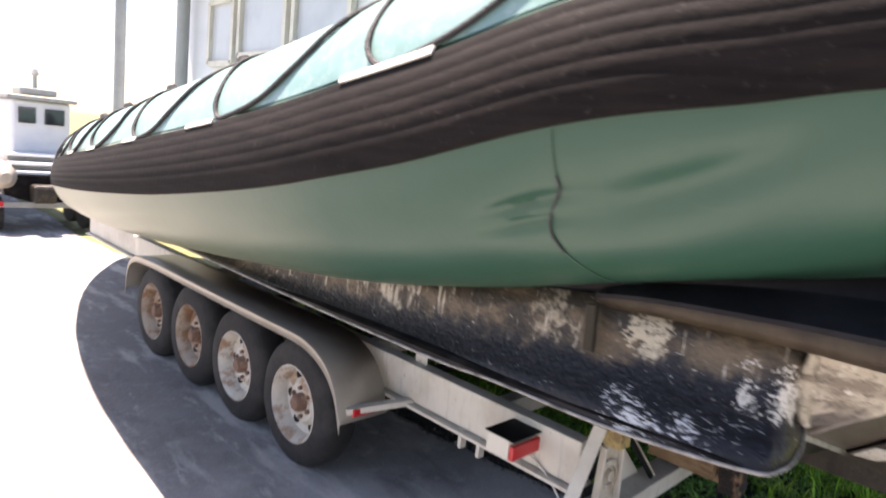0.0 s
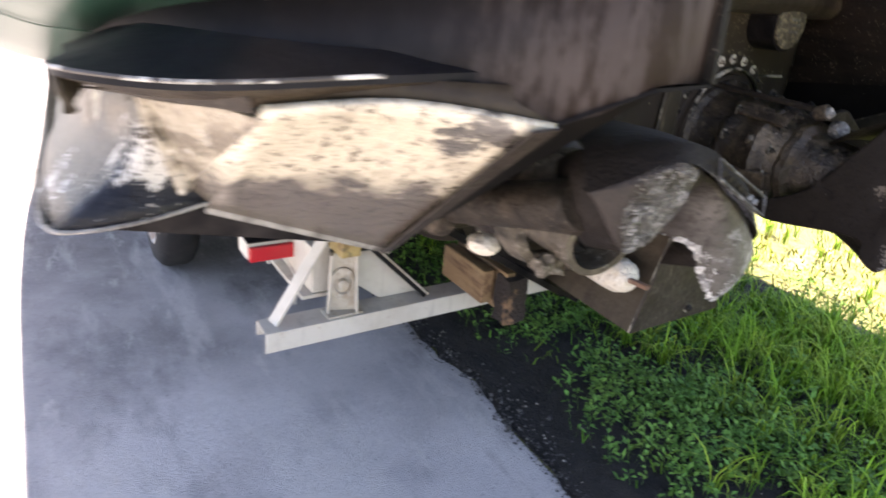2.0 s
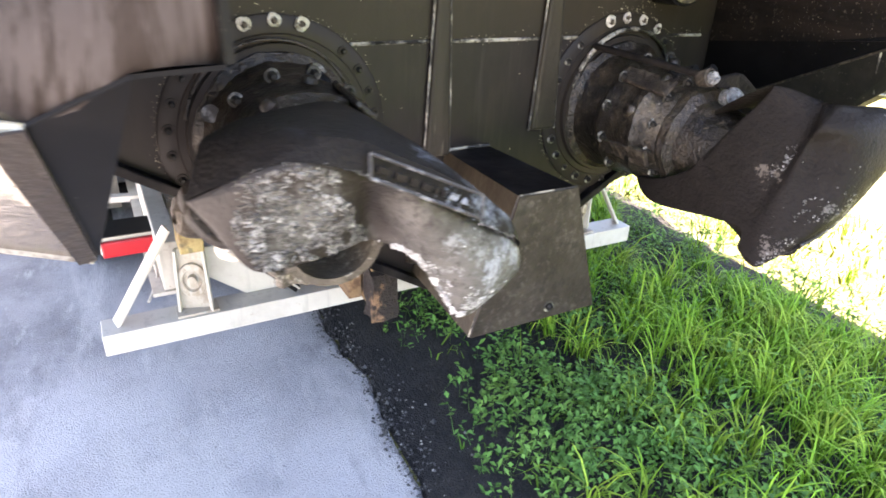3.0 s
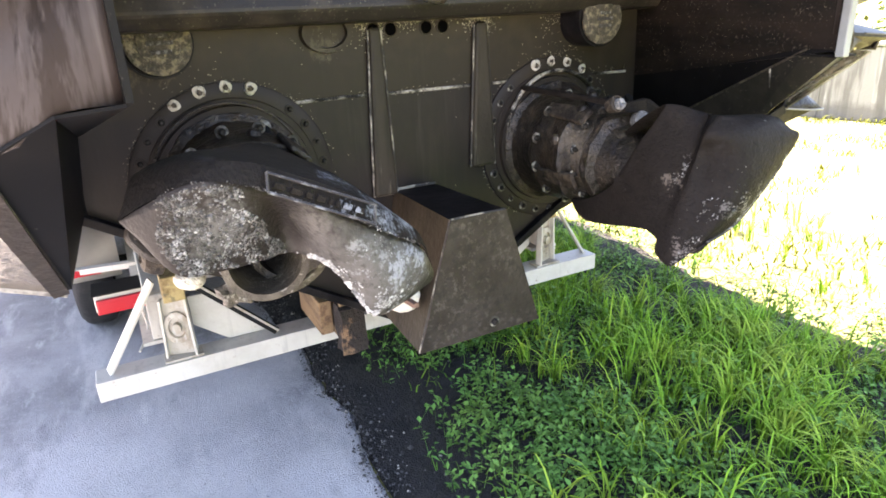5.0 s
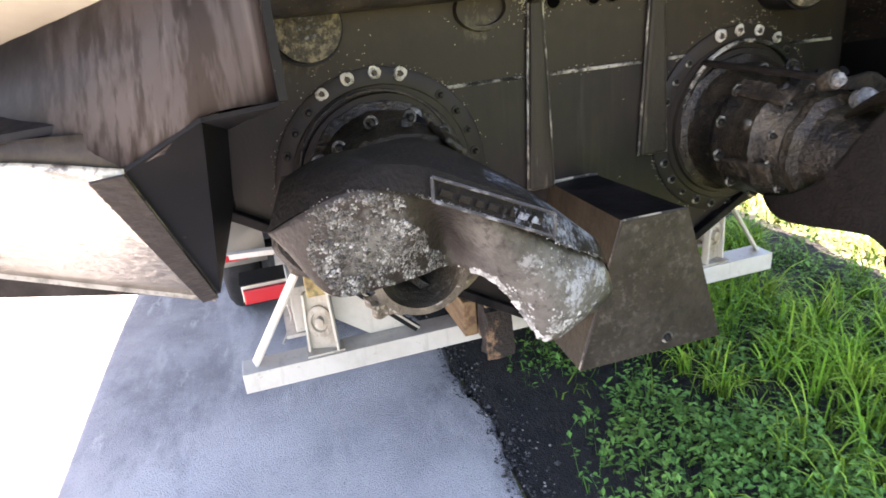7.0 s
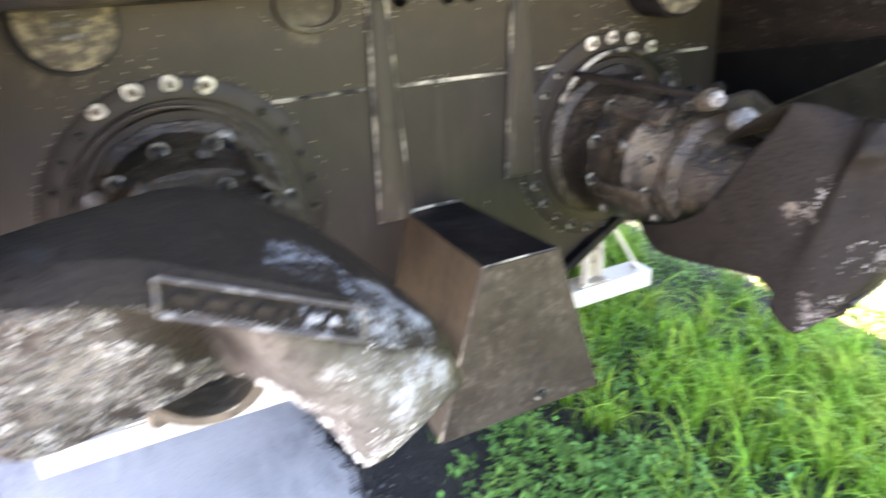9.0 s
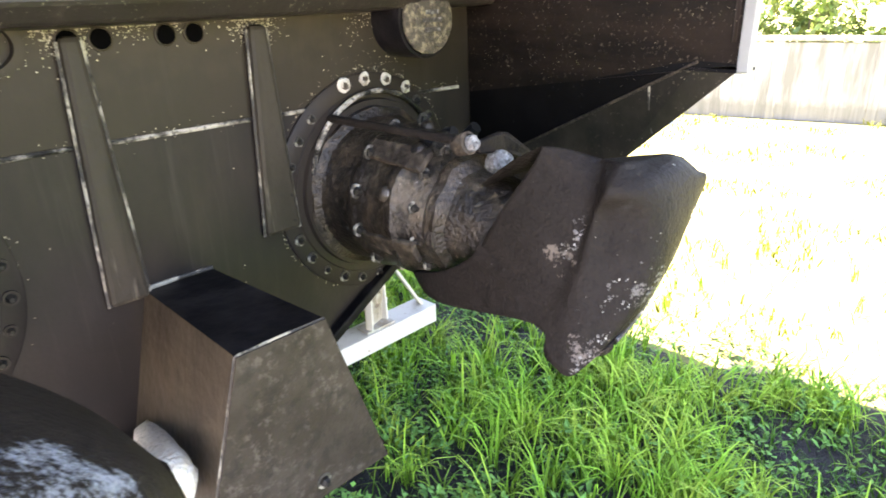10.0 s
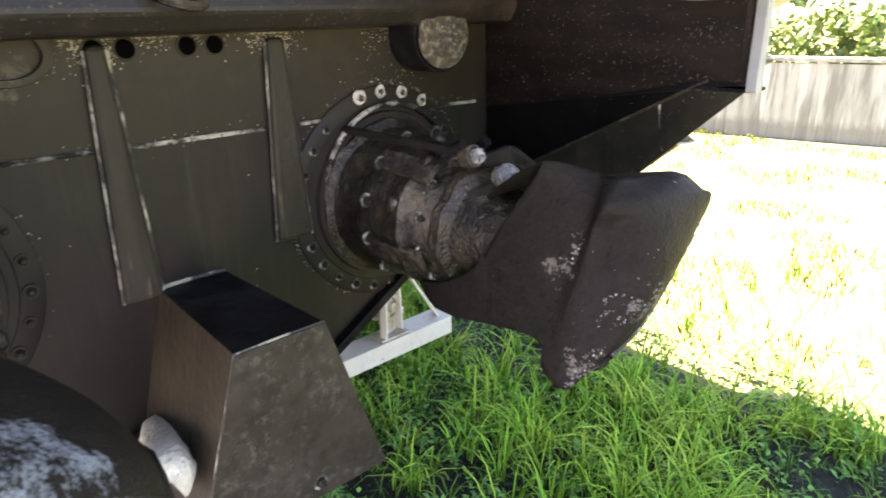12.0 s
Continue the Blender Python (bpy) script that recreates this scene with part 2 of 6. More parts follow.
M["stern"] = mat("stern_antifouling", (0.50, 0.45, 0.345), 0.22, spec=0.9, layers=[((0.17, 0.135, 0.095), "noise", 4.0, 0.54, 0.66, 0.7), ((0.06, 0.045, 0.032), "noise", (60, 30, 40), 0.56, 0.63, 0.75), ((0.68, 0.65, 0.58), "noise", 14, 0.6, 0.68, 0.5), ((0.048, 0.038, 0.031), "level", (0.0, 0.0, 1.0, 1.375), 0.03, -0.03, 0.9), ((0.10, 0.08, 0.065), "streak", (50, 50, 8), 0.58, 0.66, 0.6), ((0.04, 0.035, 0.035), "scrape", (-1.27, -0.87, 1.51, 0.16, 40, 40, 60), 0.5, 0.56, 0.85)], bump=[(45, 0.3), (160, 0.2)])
M["facet"] = mat("scuffed_cream_paint", (0.34, 0.30, 0.23), 0.3, spec=0.5, layers=[((0.12, 0.095, 0.068), "noise", (14, 9, 22), 0.46, 0.60, 0.85), ((0.06, 0.048, 0.036), "noise", (55, 40, 70), 0.55, 0.62, 0.8), ((0.62, 0.59, 0.52), "noise", 34, 0.57, 0.66, 0.7)], bump=[(45, 0.4), (150, 0.3)])
M["alloy"] = mat("bare_alloy_edge", (0.26, 0.25, 0.23), 0.5, 0.2, layers=[((0.05, 0.045, 0.04), "noise", 14, 0.46, 0.6, 0.8)], bump=[(50, 0.2)])
M["transom"] = mat("transom_paint", (0.0198, 0.0162, 0.0143), 0.42, spec=0.13, layers=[((0.032, 0.0255, 0.019), "streak", (4, 4, 0.7), 0.44, 0.66, 0.75), ((0.010, 0.009, 0.008), "noise", (2.2, 2.2, 1.4), 0.50, 0.66, 0.55), ((0.035, 0.031, 0.026), "streak", (26, 26, 1.6), 0.58, 0.72, 0.5), ((0.2, 0.18, 0.14), "noise", 60, 0.71, 0.75, 0.5), ((0.026, 0.0205, 0.013), "level", (0.0, 0.0, 1.0, 1.472, 0.012), -0.004, 0.004, 0.55), ((0.11, 0.095, 0.06), "scrape", (-0.31, 0.0, 1.655, 0.13, 90, 90, 60), 0.50, 0.6, 0.6), ((0.10, 0.08, 0.048), "scrape", (-0.85, 0.0, 1.63, 0.20, 90, 90, 60), 0.52, 0.62, 0.55), ((0.055, 0.042, 0.026), "level", (0.0, 0.0, 1.0, 1.60, 0.3), -0.02, 0.20, 0.5)], bump=[(10, 0.06), (90, 0.05)])
M["black"] = mat("black_paint", (0.006, 0.0055, 0.006), 0.45, spec=0.08, layers=[((0.035, 0.03, 0.028), "noise", 7, 0.45, 0.7, 0.7), ((0.2, 0.18, 0.15), "noise", 50, 0.71, 0.76, 0.5)], bump=[(25, 0.1)])
M["weld"] = mat("weld_scale", (0.03, 0.026, 0.02), 0.6, layers=[((0.40, 0.36, 0.28), "noise", (14, 14, 7), 0.49, 0.58, 0.9), ((0.03, 0.026, 0.02), "noise", 60, 0.54, 0.62, 0.7)], bump=[(60, 0.5)])
M["bucket"] = mat("bucket_alloy", (0.0125, 0.0102, 0.0086), 0.6, 0.0, spec=0.10, layers=[((0.02, 0.016, 0.013), "noise", 16, 0.5, 0.64, 0.5), ((0.02, 0.0165, 0.0145), "noise", 4, 0.45, 0.65, 0.6), ((0.05, 0.05, 0.052), "noise", 9, 0.63, 0.71, 0.3), ((0.30, 0.33, 0.39), "scrape", (-0.575, -0.86, 1.40, 0.15, 130, 70, 130), 0.51, 0.61, 0.65), ((0.32, 0.345, 0.385), "scrape", (-0.50, -0.90, 1.30, 0.18, 130, 130, 80), 0.49, 0.61, 0.6), ((0.26, 0.28, 0.32), "scrape", (-0.62, -0.965, 1.345, 0.10, 120, 120, 120), 0.53, 0.60, 0.7), ((0.13, 0.11, 0.09), "scrape", (0.545, -0.79, 1.20, 0.10, 130, 130, 70), 0.54, 0.59, 0.8), ((0.24, 0.22, 0.195), "scrape", (0.72, -0.94, 1.15, 0.17, 130, 130, 130), 0.56, 0.61, 0.75), ((0.16, 0.14, 0.125), "scrape", (0.50, -0.89, 1.01, 0.13, 130, 130, 130), 0.56, 0.61, 0.7), ((0.14, 0.13, 0.12), "scrape", (0.60, -0.95, 1.14, 0.07, 130, 130, 130), 0.54, 0.59, 0.75), ((0.006, 0.005, 0.0045), "noise", 38, 0.55, 0.66, 0.6), ((0.3, 0.3, 0.29), "noise", 55, 0.70, 0.75, 0.6)], bump=[(28, 0.22), (110, 0.3), (9, 0.1)])
M["crust"] = mat("corroded_alloy", (0.05, 0.044, 0.037), 0.5, 0.0, layers=[((0.28, 0.27, 0.25), "noise", 55, 0.52, 0.62, 0.85), ((0.05, 0.043, 0.035), "noise", 22, 0.55, 0.65, 0.8)], bump=[(80, 0.9), (180, 0.6)])
M["jet"] = mat("jet_housing", (0.016, 0.0125, 0.0095), 0.3, 0.0, spec=0.4, layers=[((0.055, 0.040, 0.025), "noise", 7, 0.48, 0.62, 0.75), ((0.13, 0.105, 0.075), "spot", (0.49, -0.36, 1.27, 0.06), 0.5, -0.5, 0.75), ((0.008, 0.007, 0.006), "noise", 11, 0.50, 0.60, 0.85), ((0.07, 0.053, 0.035), "patchy", 40, 0.54, 0.62, 0.7), ((0.15, 0.12, 0.08), "noise", 26, 0.61, 0.69, 0.75), ((0.42, 0.39, 0.33), "noise", 52, 0.66, 0.70, 0.75)], bump=[(14, 0.3), (40, 0.35), (110, 0.4)])
M["longgrass"] = mat("long_grass_blade", (0.155, 0.325, 0.026), 0.6, spec=0.12, layers=[((0.30, 0.41, 0.05), "noise", 4, 0.45, 0.62, 0.85)], rand=0.5)
M["bayplate"] = mat("bay_plate_paint", (0.0045, 0.0040, 0.0037), 0.5, spec=0.08, layers=[((0.010, 0.0085, 0.0075), "noise", 5, 0.45, 0.7, 0.7), ((0.10, 0.09, 0.075), "patchy", 70, 0.68, 0.72, 0.6)])
M["grain"] = mat("corrosion_grain", (0.06, 0.055, 0.048), 0.4, layers=[((0.27, 0.265, 0.25), "noise", 30, 0.47, 0.62, 0.8), ((0.03, 0.026, 0.02), "noise", 90, 0.5, 0.6, 0.8)], rand=0.75)
M["flake"] = mat("corrosion_flake", (0.28, 0.28, 0.27), 0.6, layers=[((0.10, 0.095, 0.09), "noise", 40, 0.5, 0.6, 0.8)], rand=0.5)
M["platerim"] = mat("plate_rim_alloy", (0.024, 0.02, 0.017), 0.45, layers=[((0.2, 0.2, 0.2), "noise", 34, 0.52, 0.62, 0.8)], bump=[(60, 0.2)])
M["face"] = mat("bucket_face_alloy", (0.020, 0.016, 0.0135), 0.5, spec=0.2, layers=[((0.04, 0.033, 0.028), "noise", 5, 0.45, 0.65, 0.6), ((0.13, 0.125, 0.115), "spot", (-0.865, -0.95, 1.36, 0.07), 0.1, -0.5, 0.7), ((0.10, 0.095, 0.085), "spot", (-0.53, -0.94, 1.20, 0.16), 0.4, -0.6, 0.8), ((0.13, 0.12, 0.105), "spot", (-0.68, -0.93, 1.33, 0.05), 0.4, -0.7, 0.6), ((0.30, 0.31, 0.33), "scrape", (-0.46, -0.93, 1.185, 0.16, 110, 110, 100), 0.55, 0.62, 0.65), ((0.26, 0.26, 0.26), "scrape", (-0.56, -0.94, 1.24, 0.13, 110, 110, 110), 0.56, 0.62, 0.5), ((0.022, 0.018, 0.016), "noise", 40, 0.54, 0.64, 0.75)], bump=[(60, 0.3), (14, 0.1)])
M["boxface"] = mat("box_paint", (0.024, 0.0182, 0.0145), 0.5, spec=0.2, layers=[((0.042, 0.034, 0.0275), "noise", 6, 0.42, 0.62, 0.8), ((0.11, 0.093, 0.076), "patchy", 60, 0.52, 0.66, 0.45), ((0.014, 0.012, 0.011), "noise", 22, 0.52, 0.62, 0.6), ((0.3, 0.28, 0.25), "noise", 60, 0.69, 0.73, 0.6)], bump=[(50, 0.2)])
M["drygrass"] = mat("dry_grass_blade", (0.10, 0.115, 0.012), 0.6, spec=0.12, layers=[((0.17, 0.165, 0.025), "noise", 2, 0.45, 0.62, 0.85)], rand=0.35)
# paler green for the tube's top: bright sunlight put into the colour
M["crown"] = mat("sunlit_tube", (0.17, 0.28, 0.265), 0.35, layers=[((0.12, 0.22, 0.2), "noise", 2.5, 0.42, 0.6, 0.8), ((0.32, 0.40, 0.38), "noise", 20, 0.5, 0.7, 0.5)], bump=[(6, 0.05)])
M["boxside"] = mat("box_side_paint", (0.042, 0.033, 0.022), 0.5, spec=0.2, layers=[((0.025, 0.018, 0.013), "streak", (14, 14, 1.5), 0.44, 0.62, 0.8), ((0.066, 0.05, 0.034), "noise", 7, 0.5, 0.66, 0.6)], bump=[(40, 0.2)])
M["baydark"] = mat("bay_dark_paint", (0.007, 0.0062, 0.0052), 0.5, spec=0.12, layers=[((0.014, 0.012, 0.009), "streak", (6, 6, 1.5), 0.48, 0.68, 0.7), ((0.16, 0.14, 0.11), "patchy", 80, 0.62, 0.67, 0.6)], bump=[(25, 0.1)])
M["stripplate"] = mat("stained_strip_paint", (0.016, 0.0135, 0.010), 0.45, spec=0.25, layers=[((0.034, 0.028, 0.02), "noise", 6, 0.45, 0.62, 0.8), ((0.008, 0.0075, 0.007), "streak", (9, 9, 1.5), 0.5, 0.64, 0.7), ((0.18, 0.155, 0.11), "patchy", 90, 0.62, 0.67, 0.6)], bump=[(25, 0.15)])
M["scalefleck"] = mat("scale_fleck", (0.32, 0.285, 0.20), 0.7, rand=0.6)
M["dirtywhite"] = mat("stained_white_steel", (0.42, 0.38, 0.31), 0.55, layers=[((0.22, 0.17, 0.11), "noise", 9, 0.46, 0.62, 0.8), ((0.12, 0.08, 0.045), "noise", 30, 0.58, 0.68, 0.7), ((0.52, 0.5, 0.45), "streak", (30, 30, 3), 0.55, 0.68, 0.6)], bump=[(40, 0.15)])
M["weldline"] = mat("weld_bead", (0.012, 0.011, 0.0085), 0.5, spec=0.2, layers=[((0.44, 0.40, 0.33), "noise", (5, 5, 6), 0.47, 0.56, 0.9), ((0.02, 0.018, 0.014), "noise", 70, 0.52, 0.6, 0.8)], bump=[(60, 0.6)])
M["bolt"] = mat("crusted_bolt", (0.58, 0.54, 0.45), 0.75, layers=[((0.16, 0.125, 0.08), "noise", 60, 0.50, 0.62, 0.85)], bump=[(120, 0.8)])
M["darkbolt"] = mat("dark_bolt", (0.016, 0.0145, 0.012), 0.5, 0.0, spec=0.2, layers=[((0.16, 0.145, 0.12), "noise", 55, 0.6, 0.67, 0.7)])
M["rimcrust"] = mat("flaking_washer", (0.03, 0.026, 0.02), 0.6, layers=[((0.34, 0.32, 0.27), "noise", 28, 0.52, 0.60, 0.85)], bump=[(90, 0.6)])
M["armcast"] = mat("arm_casting", (0.024, 0.019, 0.014), 0.5, spec=0.18, layers=[((0.05, 0.038, 0.027), "noise", 8, 0.45, 0.62, 0.8), ((0.011, 0.009, 0.007), "noise", 18, 0.52, 0.62, 0.8), ((0.17, 0.145, 0.11), "patchy", 90, 0.6, 0.66, 0.6)], bump=[(40, 0.4), (120, 0.3)])
M["scaledisc"] = mat("scaled_cover", (0.06, 0.05, 0.034), 0.7, layers=[((0.24, 0.20, 0.125), "noise", 46, 0.48, 0.60, 0.85), ((0.03, 0.025, 0.018), "noise", 15, 0.52, 0.64, 0.7)], bump=[(120, 0.8)])
M["pivotcrust"] = mat("pivot_crust", (0.20, 0.19, 0.175), 0.75, layers=[((0.42, 0.41, 0.385), "noise", 40, 0.5, 0.62, 0.8), ((0.05, 0.043, 0.036), "noise", 70, 0.54, 0.62, 0.8)], bump=[(110, 0.8)])
M["zinc"] = mat("zinc_anode", (0.64, 0.58, 0.48), 0.75, layers=[((0.46, 0.33, 0.19), "noise", 12, 0.54, 0.68, 0.7), ((0.68, 0.64, 0.58), "noise", 50, 0.5, 0.62, 0.7), ((0.2, 0.15, 0.1), "noise", 90, 0.58, 0.66, 0.6)], bump=[(60, 0.9)])
M["white"] = mat("trailer_white", (0.56, 0.53, 0.46), 0.5, layers=[((0.40, 0.36, 0.29), "noise", 4, 0.46, 0.68, 0.7), ((0.24, 0.15, 0.08), "noise", 24, 0.63, 0.72, 0.7), ((0.3, 0.28, 0.24), "streak", (25, 25, 3), 0.55, 0.7, 0.5)], bump=[(40, 0.06)])
M["fender"] = mat("fender_paint", (0.40, 0.37, 0.32), 0.33, 0.35, layers=[((0.28, 0.25, 0.2), "noise", 3, 0.45, 0.7, 0.5)], bump=[(30, 0.04)])
M["tyre"] = mat("tyre_rubber", (0.010, 0.010, 0.010), 0.85, layers=[((0.035, 0.032, 0.03), "noise", 6, 0.45, 0.65, 0.7)], bump=[(60, 0.2)])
M["rim"] = mat("rim_paint", (0.52, 0.49, 0.43), 0.5, layers=[((0.25, 0.12, 0.05), "noise", 9, 0.5, 0.6, 0.8), ((0.3, 0.27, 0.22), "noise", 4, 0.45, 0.65, 0.6)], bump=[(40, 0.1)])
M["rust"] = mat("rusty_hub", (0.16, 0.09, 0.06), 0.8, layers=[((0.3, 0.2, 0.14), "noise", 20, 0.5, 0.65, 0.7)], bump=[(60, 0.5)])
M["red"] = mat("red_lens", (0.45, 0.015, 0.02), 0.25)
M["timber"] = mat("timber", (0.22, 0.135, 0.065), 0.75, layers=[((0.09, 0.045, 0.022), "streak", (30, 4, 30), 0.45, 0.62, 0.8), ((0.34, 0.24, 0.13), "noise", 6, 0.5, 0.7, 0.5)], bump=[(50, 0.3)])
M["carpet"] = mat("burnt_carpet", (0.025, 0.018, 0.014), 0.95, layers=[((0.26, 0.15, 0.08), "noise", 9, 0.57, 0.65, 0.8)], bump=[(70, 0.8)])
M["tag"] = mat("yellow_timber", (0.36, 0.27, 0.11), 0.7, layers=[((0.15, 0.09, 0.035), "noise", 14, 0.46, 0.6, 0.85), ((0.10, 0.10, 0.06), "noise", 30, 0.55, 0.64, 0.6)], bump=[(50, 0.3)])
M["rope"] = mat("dark_rope", (0.03, 0.03, 0.032), 0.8, bump=[(120, 0.5)])
M["patch"] = mat("light_patch", (0.55, 0.55, 0.5), 0.6, layers=[((0.35, 0.33, 0.28), "noise", 12, 0.5, 0.65, 0.7)])
M["cabin"] = mat("cabin_paint", (0.62, 0.64, 0.66), 0.5, layers=[((0.5, 0.52, 0.55), "noise", 3, 0.45, 0.7, 0.5)])
M["post"] = mat("grey_post", (0.28, 0.29, 0.28), 0.45, 0.2, layers=[((0.2, 0.2, 0.2), "noise", 5, 0.45, 0.65, 0.6)])
M["wall"] = mat("concrete_wall", (0.33, 0.315, 0.30), 0.85, layers=[((0.15, 0.14, 0.13), "streak", (6, 6, 0.7), 0.44, 0.6, 0.85), ((0.5, 0.48, 0.46), "streak", (9, 9, 0.5), 0.56, 0.66, 0.8), ((0.14, 0.13, 0.12), "level", (0.0, 0.0, 1.0, 0.22), 0.06, -0.06, 0.7)], bump=[(30, 0.3)])
M["hedge"] = mat("hedge_leaf", (0.10, 0.16, 0.03), 0.5, layers=[((0.2, 0.2, 0.05), "noise", 3, 0.45, 0.65, 0.7)], rand=0.4)
M["bark"] = mat("bark", (0.12, 0.09, 0.07), 0.9, bump=[(20, 0.6)])
M["glass"] = mat("dark_glass", (0.02, 0.025, 0.03), 0.08)
M["hose"] = mat("black_hose", (0.008, 0.008, 0.0085), 0.6, spec=0.15)


# ---- mesh helpers ----
def part(name, bm, material, parent, label="", smooth=None, bevel=0.0, solid=0.0, kind=""):
    me = bpy.data.meshes.new(name)
    bmesh.ops.recalc_face_normals(bm, faces=bm.faces)
    bm.to_mesh(me)
    bm.free()
    me.materials.append(M[material])
    ob = new(name, me)
    if parent:
        ob.parent = parent
    if label:
        ob["label"] = label
    if kind:
        ob["kind"] = kind
    if smooth is not None:
        me.shade_smooth()
        me.set_sharp_from_angle(angle=radians(smooth))
    if solid:
        md = ob.modifiers.new("thickness", "SOLIDIFY")
        md.thickness, md.offset = abs(solid), -1 if solid > 0 else 1
    if bevel:
        md = ob.modifiers.new("edge", "BEVEL")
        md.width, md.segments, md.limit_method = bevel, 2, "ANGLE"
        md.angle_limit = radians(35)
    return ob


def thing(name, at=(0, 0, 0), label="", category="", group="", kind=""):
    ob = new(name)
    ob.location = at
    return tagged(ob, label, category, group, kind)


def box(bm, lo, hi, m=None):
    x0, y0, z0 = lo
    x1, y1, z1 = hi
    vs = [bm.verts.new(v) for v in ((x0, y0, z0), (x1, y0, z0), (x1, y1, z0), (x0, y1, z0), (x0, y0, z1), (x1, y0, z1), (x1, y1, z1), (x0, y1, z1))]
    for f in ((0, 1, 2, 3), (4, 5, 6, 7), (0, 1, 5, 4), (1, 2, 6, 5), (2, 3, 7, 6), (3, 0, 4, 7)):
        bm.faces.new([vs[i] for i in f])
    if m is not None:
        bmesh.ops.transform(bm, matrix=m, verts=vs)
    return vs


def boxed(lo, hi, m=None):
    bm = bmesh.new()
    box(bm, lo, hi, m)
    return bm


def prism(bm, poly, d):
    """A solid from a polygon and a way."""
    a = [bm.verts.new(p) for p in poly]
    b = [bm.verts.new(Vector(p) + Vector(d)) for p in poly]
    bm.faces.new(a)
    bm.faces.new(b[::-1])
    for i in range(len(a)):
        j = (i + 1) % len(a)
        bm.faces.new((a[i], a[j], b[j], b[i]))
    return bm


def bar(bm, p, q, w, h, up=(0, 0, 1)):
    """A straight bar of section w by h from p to q."""
    p, q = Vector(p), Vector(q)
    d = (q - p).normalized()
    if abs(d.dot(Vector(up))) > 0.99:
        up = (0, 1, 0)
    s = d.cross(Vector(up)).normalized() * w / 2
    u = s.cross(d).normalized() * h / 2
    prism(bm, [p + s + u, p - s + u, p - s - u, p + s - u], q - p)
    return bm


def frame_of(d):
    d = Vector(d).normalized()
    a = Vector((0, 0, 1)) if abs(d.z) < 0.9 else Vector((1, 0, 0))
    u = d.cross(a).normalized()
    return u, d.cross(u).normalized()


def lathe(bm, o, d, rows, seg=32, cap=True):
    """A turned solid: rows of (along, radius) on the axis d from o."""
    o, d = Vector(o), Vector(d).normalized()
    u, v = frame_of(d)
    rings = []
    for a, r in rows:
        rings.append([bm.verts.new(o + d * a + (u * math.cos(2 * math.pi * k / seg) + v * math.sin(2 * math.pi * k / seg)) * max(r, 1e-4)) for k in range(seg)])
    for r0, r1 in zip(rings, rings[1:]):
        for k in range(seg):
            j = (k + 1) % seg
            bm.faces.new((r0[k], r0[j], r1[j], r1[k]))
    if cap:
        bm.faces.new(rings[0][::-1])
        bm.faces.new(rings[-1])
    return bm


def hose(bm, pts, r, seg=8, steps=6):
    pts = smooth_path(pts, steps)
    rings = []
    for i, p in enumerate(pts):
        d = pts[min(i + 1, len(pts) - 1)] - pts[max(i - 1, 0)]
        u, v = frame_of(d)
        rings.append([bm.verts.new(p + (u * math.cos(2 * math.pi * k / seg) + v * math.sin(2 * math.pi * k / seg)) * r) for k in range(seg)])
    for r0, r1 in zip(rings, rings[1:]):
        for k in range(seg):
            j = (k + 1) % seg
            bm.faces.new((r0[k], r0[j], r1[j], r1[k]))
    bm.faces.new(rings[0][::-1])
    bm.faces.new(rings[-1])
    return bm


def smooth_path(pts, steps=6):
    p = [Vector(q) for q in pts]
    out = []
    for i in range(len(p) - 1):
        a, b, c, d = p[max(i - 1, 0)], p[i], p[i + 1], p[min(i + 2, len(p) - 1)]
        for k in range(steps):
            t = k / steps
            out.append(0.5 * ((2 * b) + (c - a) * t + (2 * a - 5 * b + 4 * c - d) * t * t + (3 * b - a - 3 * c + d) * t ** 3))
    out.append(p[-1])
    return out


def skin(bm, lines):
    """Faces between lines of equally many points."""
    rows = [[bm.verts.new(p) for p in line] for line in lines]
    for r0, r1 in zip(rows, rows[1:]):
        for k in range(len(r0) - 1):
            bm.faces.new((r0[k], r0[k + 1], r1[k + 1], r1[k]))
    return bm


def flip(pts):
    return [(-p[0], p[1], p[2]) for p in pts]


def poly(bm, *faces):
    for f in faces:
        bm.faces.new([bm.verts.new(p) for p in f])
    bmesh.ops.remove_doubles(bm, verts=bm.verts, dist=1e-5)
    return bm


def mesh_from(name, verts, faces, material, parent=None, kind=""):
    me = bpy.data.meshes.new(name)
    me.from_pydata(verts, [], faces)
    me.materials.append(M[material])
    ob = new(name, me)
    if parent:
        ob.parent = parent
    if kind:
        ob["kind"] = kind
    return ob

# ---- ground ----
rng = np.random.default_rng(4)


def edge_x(y):
    """Where the asphalt ends and the soil begins."""
    return -0.36 + 0.05 * math.sin(1.7 * y + 0.5) + 0.06 * noise.noise((y * 2.3, 1.0, 0.0)) + 0.03 * noise.noise((y * 9.0, 4.0, 0.0))


bm = bmesh.new()
poly(bm, [(-900, -900, -0.02), (900, -900, -0.02), (900, 900, -0.02), (-900, 900, -0.02)])
tagged(part("ground", bm, "turf", None), "dry grassy ground around the driveway", "ground", kind="structure")

bm = bmesh.new()
ys = [-14 + 0.06 * i for i in range(int(26 / 0.06))] + [13.0 + 2.0 * i for i in range(24)]
skin(bm, [[(-60, y, 0.0) for y in ys], [(-1.2, y, 0.0) for y in ys], [(edge_x(y), y, 0.0) for y in ys], [(edge_x(y) + 0.05, y, -0.05) for y in ys]])
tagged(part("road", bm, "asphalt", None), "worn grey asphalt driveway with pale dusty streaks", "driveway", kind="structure")

